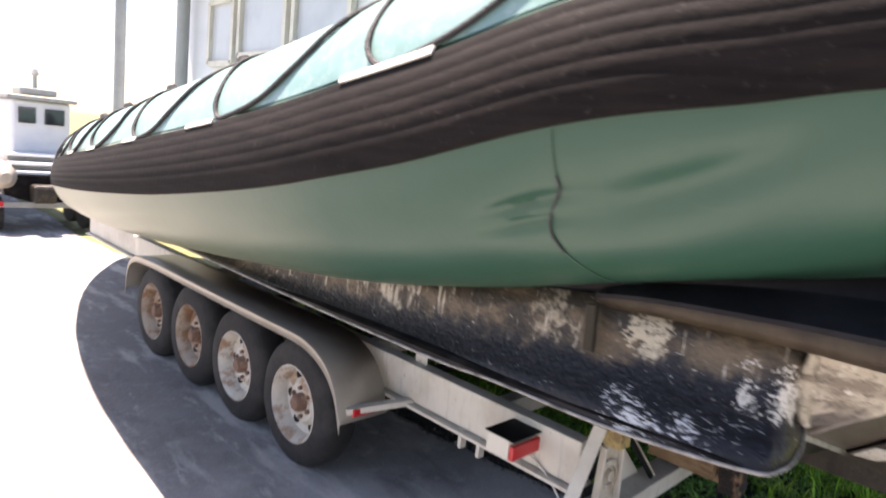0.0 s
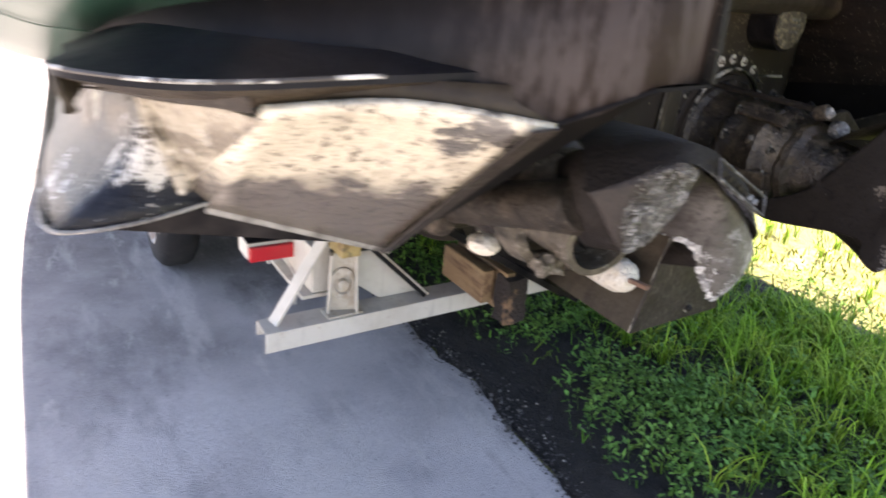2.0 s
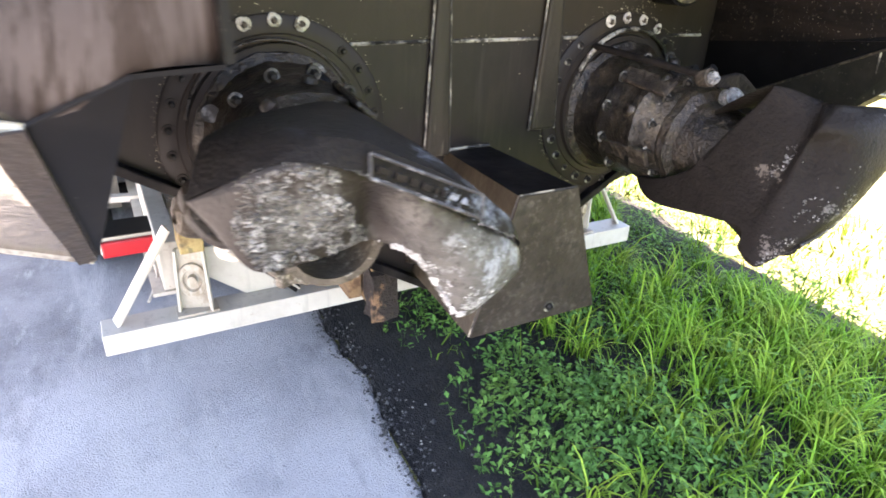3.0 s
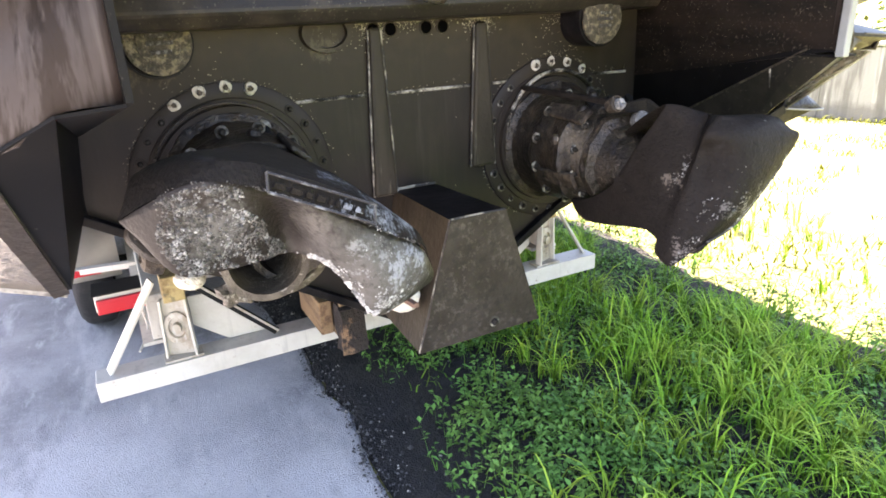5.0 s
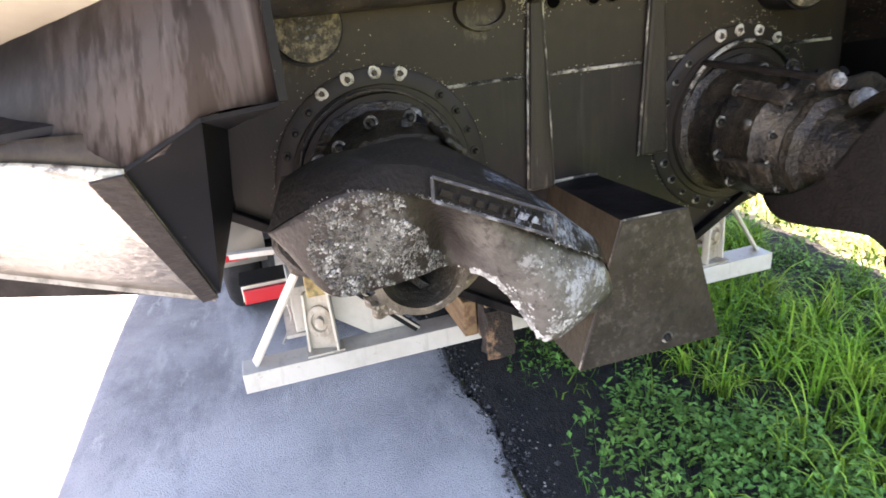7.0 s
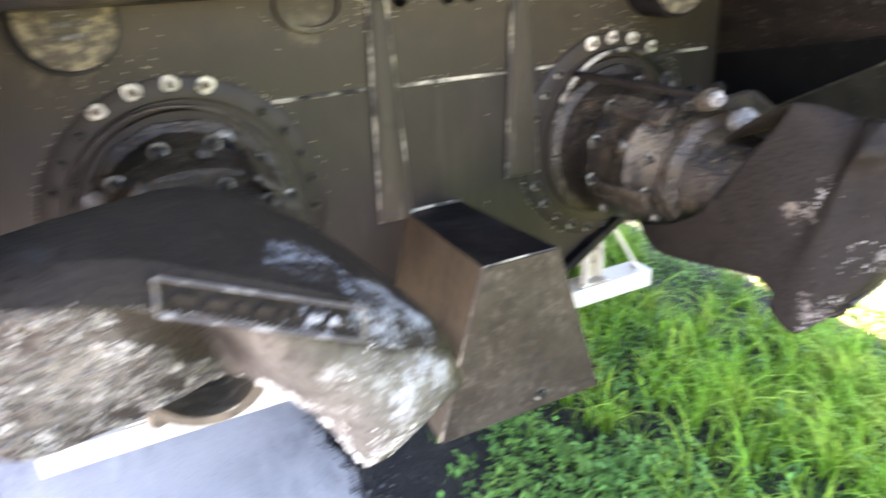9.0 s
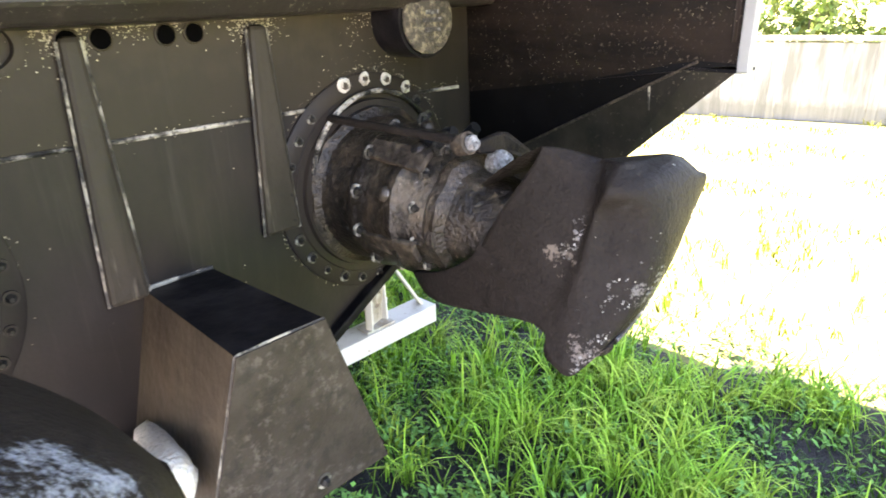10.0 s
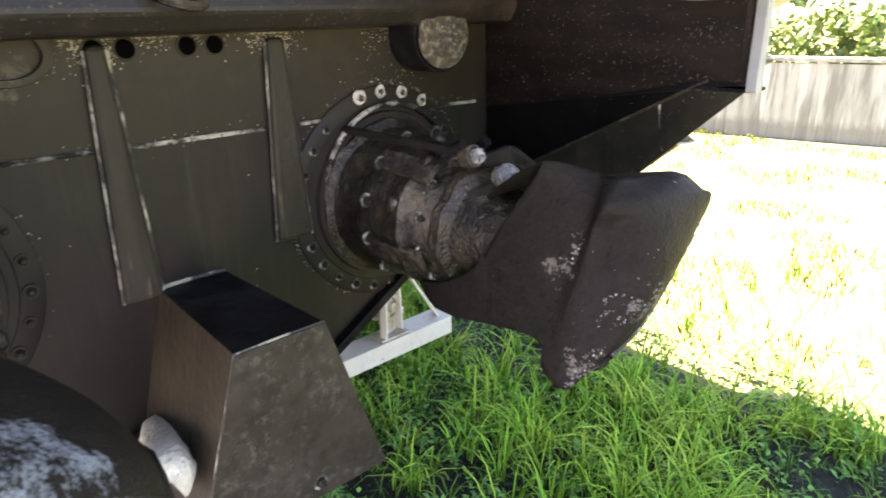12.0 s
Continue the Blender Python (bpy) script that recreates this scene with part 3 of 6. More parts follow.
bm = bmesh.new()
nx, ny = 84, 270
rows = []
for i in range(nx + 1):
    row = []
    for j in range(ny + 1):
        x, y = -0.55 + i * 0.035, -9.0 + j * 0.08
        h = max(-0.012, 0.0 + 0.03 * noise.noise((x * 3, y * 3, 0.0)) + 0.018 * noise.noise((x * 11, y * 11, 2.0)) + 0.03 * min(1, max(0, (x + 0.3) / 0.6)))
        fade = min(1, max(0, (x - 2.15 - 0.25 * noise.noise((x, y * 1.3, 5.0))) / 0.3)) + min(1, max(0, (abs(y + 0.3) - 6.5 - 1.2 * noise.noise((x, y * 0.7, 8.0))) / 0.5))
        if x < edge_x(y) + 0.015:
            h = -0.035
        row.append((x, y, h - 0.08 * min(1.0, fade)))
    rows.append(row)
skin(bm, rows)
tagged(part("soil", bm, "soil", None, smooth=80), "bare dark soil between asphalt and grass", "soil", kind="structure")


def crumbs(name, n, material, seed, spread):
    """Small broken stones along the asphalt's edge."""
    r = random.Random(seed)
    V, F = [], []
    for _ in range(n):
        y = r.uniform(-3.0, 4.0)
        x = edge_x(y) + abs(r.gauss(0, spread)) - 0.03
        q = r.uniform(0.002, 0.008) * (2.0 if r.random() < 0.04 else 1.0)
        z = 0.002 + q * 0.3 + 0.03 * min(1, max(0, (x + 0.3) / 0.6))
        i = len(V)
        a = r.uniform(0, 6.28)
        for k in range(4):
            V.append((x + q * math.cos(a + k * 1.571) * r.uniform(0.6, 1.3), y + q * math.sin(a + k * 1.571) * r.uniform(0.6, 1.3), z - q * 0.4))
        V.append((x + r.uniform(-0.3, 0.3) * q, y + r.uniform(-0.3, 0.3) * q, z + q * r.uniform(0.4, 0.9)))
        F += [(i, i + 1, i + 4), (i + 1, i + 2, i + 4), (i + 2, i + 3, i + 4), (i + 3, i, i + 4)]
    return mesh_from(name, V, F, material, kind="stuff")


tagged(crumbs("gravel", 3600, "crumb", 21, 0.09), "grey crumbs of broken asphalt on the soil", "gravel")
tagged(crumbs("pebbles", 420, "pebble", 22, 0.3), "scattered pale pebbles on dark soil", "gravel")


def blades(name, n, xr, yr, hr, width, lean, material, keep, seed):
    """Curved blades of grass, five points each."""
    r = np.random.default_rng(seed)
    x, y = r.uniform(*xr, n), r.uniform(*yr, n)
    ok = np.array([keep(a, b) for a, b in zip(x, y)])
    x, y = x[ok], y[ok]
    n = len(x)
    h = r.uniform(*hr, n) * (0.6 + 0.8 * r.random(n))
    th, ph = r.uniform(0, 6.283, n), r.uniform(0, 6.283, n)
    ln = h * r.uniform(lean[0], lean[1], n)
    w = width * r.uniform(0.6, 1.3, n)
    dx, dy = np.cos(th), np.sin(th)
    sx, sy = -np.sin(ph) * w, np.cos(ph) * w
    z0 = 0.0
    P = np.empty((n, 5, 3))
    P[:, 0] = np.stack([x - sx, y - sy, np.full(n, z0)], -1)
    P[:, 1] = np.stack([x + sx, y + sy, np.full(n, z0)], -1)
    P[:, 2] = np.stack([x + dx * ln * 0.3 + sx * 0.8, y + dy * ln * 0.3 + sy * 0.8, h * 0.62], -1)
    P[:, 3] = np.stack([x + dx * ln * 0.3 - sx * 0.8, y + dy * ln * 0.3 - sy * 0.8, h * 0.62], -1)
    P[:, 4] = np.stack([x + dx * ln, y + dy * ln, h * r.uniform(0.7, 1.0, n)], -1)
    b = np.arange(n) * 5
    faces = [f for i in b for f in ((i, i + 1, i + 2, i + 3), (i + 3, i + 2, i + 4))]
    return mesh_from(name, P.reshape(-1, 3).tolist(), [tuple(int(v) for v in f) for f in faces], material, kind="stuff")


def clump(x, y, s=1.6, off=0.0):
    return noise.noise((x * s, y * s, 7.0 + off))


def lawn(x, y):
    d = x - edge_x(y)
    return d > 0.2 and (x < 2.02 + 0.35 * clump(x, y, 1.9, 4.0) + 0.25 * max(0.0, -y - 0.5) or random.random() < 0.06) and (d > 0.95 or random.random() < (d - 0.18) * 0.7) and clump(x, y) > -0.28 - 0.2 * random.random() and (math.hypot((x - 1.7) / 0.22, (y - 0.55) / 0.4) > 1 or random.random() < 0.15)


def weedy(x, y):
    d = x - edge_x(y)
    return 0.2 < d and random.random() < (min(0.85, (d - 0.18) * 1.5) if d < 1.2 else 0.25) and clump(x, y, 2.4, 3.0) > -0.15


def sunny(x, y):
    return clump(x, y, 1.6, 9.0) > 0.1 or (x < 3.2 and clump(x, y, 2.6, 9.0) > 0.1)


def tufts(name, n, xr, yr, keep, material, seed):
    """Tufts of broad arching blades that spread from one root."""
    r = random.Random(seed)
    V, F = [], []
    for _ in range(n):
        x, y = r.uniform(*xr), r.uniform(*yr)
        if not keep(x, y):
            continue
        tall = r.uniform(0.14, 0.30)
        turn = r.uniform(0, 6.283)
        for _ in range(r.randint(7, 15)):
            a = turn + r.gauss(0, 1.3)
            c, s = math.cos(a), math.sin(a)
            L, w = tall * r.uniform(0.6, 1.15), r.uniform(0.0022, 0.0048)
            bx, by = x + r.gauss(0, 0.014), y + r.gauss(0, 0.014)
            up, out = L * r.uniform(0.7, 1.0), L * r.uniform(0.25, 1.0)
            i = len(V)
            for t, k in ((0, 0.8), (0.35, 1.0), (0.65, 0.85), (0.88, 0.5)):
                z, d = up * (1.5 * t - 0.62 * t ** 2.6), out * t ** 1.9
                V.append((bx + c * d - s * w * k, by + s * d + c * w * k, z))
                V.append((bx + c * d + s * w * k, by + s * d - c * w * k, z))
            V.append((bx + c * out * 1.12, by + s * out * 1.12, up * r.uniform(0.5, 0.82)))
            F += [(i, i + 1, i + 3, i + 2), (i + 2, i + 3, i + 5, i + 4), (i + 4, i + 5, i + 7, i + 6), (i + 6, i + 7, i + 8)]
    return mesh_from(name, V, F, material, kind="stuff")


g = blades("grass", 44000, (-0.2, 4.2), (-6.0, 5.5), (0.07, 0.16), 0.0036, (0.4, 1.2), "grass", lawn, 11)
tagged(g, "lush green uncut grass beside the driveway", "grass")
g = tufts("long_grass", 8000, (0.15, 4.0), (-6.0, 5.0), lambda x, y: lawn(x, y) and clump(x, y, 1.3, 5.0) > -0.22 and (x - edge_x(y) > 1.5 or random.random() < 0.4), "longgrass", 12)
tagged(g, "tufts of long arching bright green grass", "grass")
g = blades("dry_grass", 36000, (2.4, 10.5), (-7.0, 9.0), (0.03, 0.09), 0.007, (0.4, 1.3), "drygrass", sunny, 13)
tagged(g, "thin sunlit grass on sandy ground", "grass")


def weeds(name, n, seed):
    """Low weeds: whorls of small folded leaves on short stalks."""
    r = random.Random(seed)
    V, F = [], []
    for _ in range(n):
        x, y = r.uniform(-0.2, 2.6), r.uniform(-4.5, 4.5)
        if not weedy(x, y):
            continue
        h = r.uniform(0.04, 0.19)
        lx, ly = r.gauss(0, 0.03), r.gauss(0, 0.03)
        i = len(V)
        V += [(x - 0.0012, y, 0), (x + 0.0012, y, 0), (x + lx, y + ly, h)]
        F.append((i, i + 1, i + 2))
        for k in range(r.randint(4, 8)):
            up = r.uniform(0.35, 1.0)
            a, t = r.uniform(0, 6.283), r.uniform(-0.7, 0.9)
            L, w = r.uniform(0.016, 0.04), r.uniform(0.005, 0.012)
            c, s = math.cos(a), math.sin(a)
            bx, by, bz = x + lx * up + c * 0.006, y + ly * up + s * 0.006, h * up
            i = len(V)
            V += [(bx, by, bz), (bx + c * L * 0.5 - s * w, by + s * L * 0.5 + c * w, bz + L * (t * 0.5 + 0.12)),
                  (bx + c * L, by + s * L, bz + L * t), (bx + c * L * 0.5 + s * w, by + s * L * 0.5 - c * w, bz + L * (t * 0.5 + 0.12))]
            F += [(i, i + 1, i + 2), (i, i + 2, i + 3)]
    return mesh_from(name, V, F, "leaf", kind="stuff")


tagged(weeds("weeds", 27000, 5), "low broad-leaved weeds at the asphalt's edge", "weeds")

# ---- the boat ----
boat = thing("rigid_inflatable_boat", (0, 0, 0), "large inflatable boat, green tubes and black hull, on a trailer", "boat")

# bottom line of the tube, port side, from the stern to the bow
TUBE = smooth_path([(-0.86, -1.06, 1.82), (-1.18, -0.92, 1.77), (-1.57, -0.63, 1.685), (-1.76, -0.28, 1.615), (-1.84, 0.0, 1.555), (-1.86, 0.5, 1.43), (-1.87, 1.27, 1.305),
                    (-1.87, 2.76, 1.165), (-1.78, 4.2, 1.07), (-1.52, 5.6, 1.0), (-1.05, 7.0, 1.05), (-0.4, 8.2, 1.15), (0.0, 8.5, 1.18)], 24)
SPLIT = 48
R = 0.43


def tube_frame(i):
    p = TUBE[i]
    d = TUBE[min(i + 1, len(TUBE) - 1)] - TUBE[max(i - 1, 0)]
    n = Vector((-d.y, d.x, 0)).normalized()
    return p, n


def slim(i):
    """The tube thins towards the bow."""
    return 1.0 - 0.38 * min(1.0, max(0.0, (TUBE[i].y - 0.8) / 5.0))


def tube_at(i, deg, r):
    p, n = tube_frame(i)
    a, k = radians(deg), slim(i)
    return p + Vector((0, 0, R * k * 0.985)) - n * (0.12 * k) + (n * math.cos(a) + Vector((0, 0, math.sin(a)))) * (r * k)


def sweep(bm, lo, hi, degs, rad, side, close=False, turn=lambda a, i: a):
    lines = []
    for i in range(lo, hi):
        line = [tube_at(i, turn(a, i), rad(a, i)) for a in degs]
        if side > 0:
            line = flip(line)
        lines.append(line)
    skin(bm, lines)
    if close:
        bm.faces.ensure_lookup_table()
        for line in (lines[0], lines[-1]):
            bm.faces.new([bm.verts.new(p) for p in line])
    return bm


def dent(a, i):
    """The slack tube sags into folds round its split seam."""
    y = TUBE[i].y
    near = math.exp(-((y + 0.02) / 0.2) ** 2) * math.exp(-((a + 34) / 16) ** 2)
    pleats = math.exp(-((y - 0.13) / 0.09) ** 2) * (math.exp(-((a + 32 + 12 * (y - 0.13)) / 2.6) ** 2) + 0.9 * math.exp(-((a + 39) / 2.4) ** 2))
    scoop = math.exp(-((y + 0.19) / 0.13) ** 2) * math.exp(-((a + 36 + 62 * (y + 0.06)) / 8) ** 2)
    return R - 0.034 * near - 0.022 * pleats - 0.024 * scoop + 0.004 * noise.noise((y * 2.2, a * 0.03, 0.0))


def crown(a):
    """The upper chamber stands a little fuller than a circle."""
    return 0.14 * math.sin(math.pi * (a - 30) / 150) if 30 < a < 180 else 0.0


ALL = [2 * k for k in range(181)]
for side in (-1, 1):
    part("stern_tube", sweep(bmesh.new(), 0, SPLIT + 1, ALL, lambda a, i: R + 0.006, side, True), "beige", boat, "weathered beige tube end", smooth=50)
    part("tube", sweep(bmesh.new(), SPLIT, len(TUBE), ALL, lambda a, i: dent(((a + 180) % 360) - 180, i), side), "green", boat, "slack green rubberised tube with a split seam", smooth=50)
    part("tube_crown", sweep(bmesh.new(), SPLIT + 1, len(TUBE), [30 + 5 * k for k in range(31)], lambda a, i: R + 0.004 + crown(a), side), "crown", boat, "crown of the tube, sunlight put into its paler green", smooth=50)
    ribs = [-14 + 0.5 * k for k in range(83)]
    rise = lambda a, i: a + 7.0 * (27 - a) / 41 * (1 - min(1.0, max(0.0, (TUBE[i].y + 0.4) / 2.6)))
    part("rubbing_strake", sweep(bmesh.new(), SPLIT - 2, len(TUBE), ribs, lambda a, i: R + (0.012 if -14 < a < 27 else 0.0) + 0.0019 * abs(math.sin(radians(a + 14) * 30)), side, turn=rise), "band", boat, "black ribbed rubber rubbing strake", smooth=60)
# split seam
hseam = [tube_at(i, a, dent(a, i) + 0.004) for i, a in ((98, -9), (98, -16), (98, -23), (98, -28), (99, -33), (100, -38), (100, -44), (99, -52), (97, -62), (95, -74), (92, -86))]
part("seam", hose(bmesh.new(), hseam, 0.0016, 6), "green", boat, "thin glued seam across the tube")
part("split", hose(bmesh.new(), hseam[2:8], 0.0034, 6), "rope", boat, "dark open split along the tube's seam")
# grab lines and pale patches on the tube's crown


def tube_index(y):
    return min(range(len(TUBE)), key=lambda i: abs(TUBE[i].y - y) + (9 if TUBE[i].x > -1.4 and y > 0 and TUBE[i].y < 1 else 0))


for y, L in ((-0.15, 0.75), (0.84, 0.72), (1.88, 0.62), (2.72, 0.55), (3.42, 0.5), (4.0, 0.5), (4.6, 0.5)):
    at = lambda f, a, r=0.012: tube_at(tube_index(y + f * L), a, R + r + crown(a))
    pts = [at(-0.03, 102), at(0.0, 86, 0.016), at(0.14, 60), at(0.34, 43), at(0.6, 33), at(0.85, 29), at(1.05, 30), at(1.15, 42), at(1.2, 66), at(1.23, 90)]
    line = part("grab_line", hose(bmesh.new(), pts, 0.009, 8), "rope", boat, "dark grab line looped along the tube")
    part("line_cleat", lathe(bmesh.new(), at(0.0, 80, 0.0), (-0.4, 0, 1), [(0, 0.03), (0.02, 0.03), (0.035, 0.018)], 12), "rope", line, "black moulded cleat")
for y0, y1 in ((0.40, 0.77), (1.62, 1.86), (2.44, 2.64), (3.18, 3.34), (3.8, 3.95)):
    bm = bmesh.new()
    skin(bm, [[tube_at(i, a, R + 0.022) for a in (25.5, 27, 28.5)] for i in range(tube_index(y0), tube_index(y1) + 1)])
    part("line_patch", bm, "patch", boat, "pale rubber patch along the strake", solid=0.006)

# upper and lower lines of the black topside, port, stern to bow
CH = smooth_path([(-0.98, -1.04, 1.625), (-1.082, -1.035, 1.618), (-1.20, -0.96, 1.553), (-1.50, -0.74, 1.56), (-1.67, -0.50, 1.54), (-1.745, 0.07, 1.50), (-1.75, 0.44, 1.44), (-1.74, 1.27, 1.33)], 6)
UP = smooth_path([(-0.98, -1.04, 1.88), (-1.07, -0.98, 1.87), (-1.17, -0.90, 1.84), (-1.50, -0.60, 1.75), (-1.66, -0.34, 1.70), (-1.73, 0.07, 1.62), (-1.74, 0.44, 1.52), (-1.72, 1.27, 1.39)], 6)
RAIL = smooth_path([(-1.22, -0.885, 1.618), (-1.44, -0.85, 1.603), (-1.62, -0.82, 1.59), (-1.74, -0.775, 1.584), (-1.85, -0.665, 1.584), (-1.82, -0.42, 1.566), (-1.80, -0.12, 1.54), (-1.765, 0.07, 1.508)], 5)
EDGE = [(-1.60, -0.43, 1.28), (-1.72, -0.455, 1.265), (-1.83, -0.45, 1.255), (-1.885, -0.39, 1.25), (-1.892, -0.08, 1.222), (-1.87, 0.30, 1.205), (-1.85, 0.63, 1.182), (-1.79, 1.62, 1.152), (-1.74, 3.2, 1.145), (-1.64, 4.6, 1.12), (-1.28, 6.2, 1.22)]
MID = [(-1.60, -0.42, 1.30), (-1.68, -0.41, 1.34), (-1.72, -0.40, 1.355), (-1.74, -0.34, 1.355), (-1.77, 0.0, 1.335), (-1.77, 0.35, 1.30), (-1.76, 0.68, 1.26), (-1.73, 1.65, 1.20), (-1.69, 3.22, 1.16), (-1.60, 4.6, 1.13), (-1.25, 6.2, 1.24)]
TOP = [(-1.64, -0.50, 1.42), (-1.68, -0.44, 1.50), (-1.69, -0.42, 1.53), (-1.70, -0.36, 1.53), (-1.75, 0.0, 1.51), (-1.755, 0.35, 1.47), (-1.75, 0.68, 1.42), (-1.72, 1.65, 1.38), (-1.68, 3.22, 1.36), (-1.58, 4.6, 1.36), (-1.22, 6.2, 1.45)]
KP, BQ, BW = (-1.082, -1.04, 1.618), (-1.13, -0.01, 1.215), (-1.10, -0.01, 1.44)
K, CA, SA = (-1.178, -0.44, 1.128), (-1.20, -0.965, 1.553), (-0.98, -1.06, 1.628)


def starboard(pts, drop=0.0):
    """The mirrored side; its quarter is knocked inwards, and its bay wall hangs lower."""
    out = []
    for p in pts:
        k = min(1.0, max(0.0, (-p[1] - 0.2) / 0.8))
        out.append((-p[0] + 0.08 * k, p[1] + 0.13 * k, p[2] - drop * k))
    return out


for side in (-1, 1):
    w = (lambda p: p) if side < 0 else starboard
    bay = w if side < 0 else lambda p: starboard(p, 0.055)
    part("topside", skin(bmesh.new(), [w(CH), w([a.lerp(b, 0.5) for a, b in zip(CH, UP)]), w(UP)]), "topside", boat, "black topside plating with rusty run marks", smooth=40, solid=0.012)
    ease = [math.sin(math.pi * i / (len(RAIL) - 1)) ** 0.8 for i in range(len(RAIL))]
    inner = [a + Vector((0.15, 0.10, 0.05)) * e for a, e in zip(RAIL, ease)]
    lower = [a + Vector((0.0, 0.0, -0.012)) for a in RAIL]
    under = [a + Vector((0.10, 0.07, -0.042)) * e for a, e in zip(lower, ease)]
    rail = part("spray_rail", skin(bmesh.new(), [w(inner), w(RAIL), w(lower)]), "railtop", boat, "dark spray rail with worn edge", smooth=30)
    part("rail_underside", skin(bmesh.new(), [w(lower), w(under)]), "boxside", rail, "rust-brown underside of the spray rail", smooth=30)
    part("rail_edge", hose(bmesh.new(), w([RAIL[i] for i in range(5, 22)]), 0.0036, 6, 1), "wornedge", rail, "edge worn to pale bare alloy in places")
    face = RAIL[20:]
    drop = [0.068 - 0.03 * k / (len(face) - 1) for k in range(len(face))]
    part("rail_face", skin(bmesh.new(), [w(face), w([p + Vector((0.006, 0, -0.6 * h)) for p, h in zip(face, drop)]), w([p + Vector((0.02, 0, -h)) for p, h in zip(face, drop)])]), "boxside", rail, "thick brown outer face of the spray rail", smooth=40, solid=0.012)
    tp, md, eg = (smooth_path(q, 4) for q in (TOP, MID, EDGE))
    rows = [tp, [a.lerp(b, 0.5) for a, b in zip(tp, md)], [a.lerp(b, 0.85) for a, b in zip(tp, md)], [m.lerp(a.lerp(b, 0.5), 0.18) for a, m, b in zip(tp, md, eg)], [a.lerp(b, 0.18) for a, b in zip(md, eg)], [a.lerp(b, 0.6) for a, b in zip(md, eg)], eg]
    part("hull_side", skin(bmesh.new(), [w(r) for r in rows]), "side", boat, "stained hull side, brown above a speckled black chine", smooth=70, solid=0.01)
    part("chine_edge", hose(bmesh.new(), w(EDGE), 0.0045, 6, 4), "alloy", boat, "thin bright worn edge")
    # sloping stern panel outboard of the jets
    low = [Vector(EDGE[0]).lerp(Vector(K), t / 8) for t in range(9)]
    upc = smooth_path([(-1.60, -0.79, 1.552), (-1.41, -0.858, 1.572), CA], 4)
    rows = []
    for t in range(13):
        row = []
        for k, (a, b) in enumerate(zip(low, upc)):
            s, f = k / 8, t / 12
            fold = min(0.97, 0.12 + 1.5 * s)
            row.append(a.lerp(b, f) + Vector((0.0, 0.026, 0.012)) * max(0.0, 1 - 1.5 * s) * min(1.0, s / 0.15) * (f / fold if f < fold else (1 - f) / (1 - fold)))
        rows.append(row)
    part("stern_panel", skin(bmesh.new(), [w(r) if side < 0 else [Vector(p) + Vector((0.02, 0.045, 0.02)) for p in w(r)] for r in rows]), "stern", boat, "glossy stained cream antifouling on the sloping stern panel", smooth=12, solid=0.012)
    crest = smooth_path([(-1.62, -0.80, 1.574), (-1.41, -0.845, 1.596), (-1.21, -0.925, 1.60)], 4)
    part("quarter_band", skin(bmesh.new(), [w([p + Vector((0, 0.006, 0)) for p in upc]), w([a.lerp(b, 0.5) + Vector((0, 0.008, 0)) for a, b in zip(upc, crest)]), w(crest)]), "boxside", boat, "brown band between the stern panel and the spray rail", smooth=40, solid=-0.006)
    lift = Vector((0.0, -0.009, -0.005))
    inner = [Vector(CA).lerp(Vector(K), t / 4) + lift for t in range(5)]
    outerl = [p + Vector((-0.048 + 0.012 * t / 4, 0.016 - 0.008 * t / 4, 0.0)) + lift for t, p in enumerate(inner)]
    if side < 0:
        part("panel_flange", skin(bmesh.new(), [w(inner), w(outerl)]), "boxface", boat, "brown worn flange along the panel's inner edge", solid=0.004)
    ridge = hose(bmesh.new(), w([(-1.712, -0.447, 1.525), (-1.69, -0.44, 1.45), (-1.666, -0.432, 1.38), (-1.642, -0.43, 1.31)]), 0.015, 10)
    for v in ridge.verts:
        v.co += noise.noise_vector(v.co * 30) * 0.014
    part("corner_ridge", ridge, "facet", boat, "scraped ridge at the hull's corner", smooth=60)
    part("hull_rib", bar(bmesh.new(), w([(-1.797, 0.055, 1.485)])[0], w([(-1.803, 0.045, 1.36)])[0], 0.02, 0.03, (0, 1, 0)), "stiff", boat, "dark upright weld on the hull side", bevel=0.004)
    part("rail_bracket", prism(bmesh.new(), w([(-1.82, -0.64, 1.55), (-1.625, -0.80, 1.572), (-1.61, -0.79, 1.538)]), (0, 0.012, 0)), "boxface", boat, "brown bracket under the spray rail", bevel=0.003)
    bm = bmesh.new()
    facet = [Vector((-1.715, -0.45, 1.52)), Vector((-1.64, -0.425, 1.32)), Vector((-1.598, -0.785, 1.528))]
    skin(bm, [w([facet[0].lerp(facet[2], k / 8).lerp(facet[1].lerp(facet[2], k / 8), t / 6) for k in range(9)]) for t in range(7)])
    part("step_facet", bm, "facet", boat, "scuffed cream facet of the hull step", solid=0.008)
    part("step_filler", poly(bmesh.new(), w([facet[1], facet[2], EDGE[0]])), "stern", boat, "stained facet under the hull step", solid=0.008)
    bm = bmesh.new()
    bar(bm, w([EDGE[0]])[0], w([K])[0], 0.012, 0.045)
    # port lip is bare alloy; starboard lip is coloured black as its shade
    part("panel_lip", bm, "alloy" if side < 0 else "black", boat, "lip under the stern panel, bare alloy to port, blackened for shade to starboard", bevel=0.003)
    bm = bmesh.new()
    bar(bm, w([CA])[0], w([K])[0], 0.008, 0.006)
    if side < 0:
        part("panel_edge", bm, "boxface", boat, "scraped edge of the stern panel", bevel=0.003)
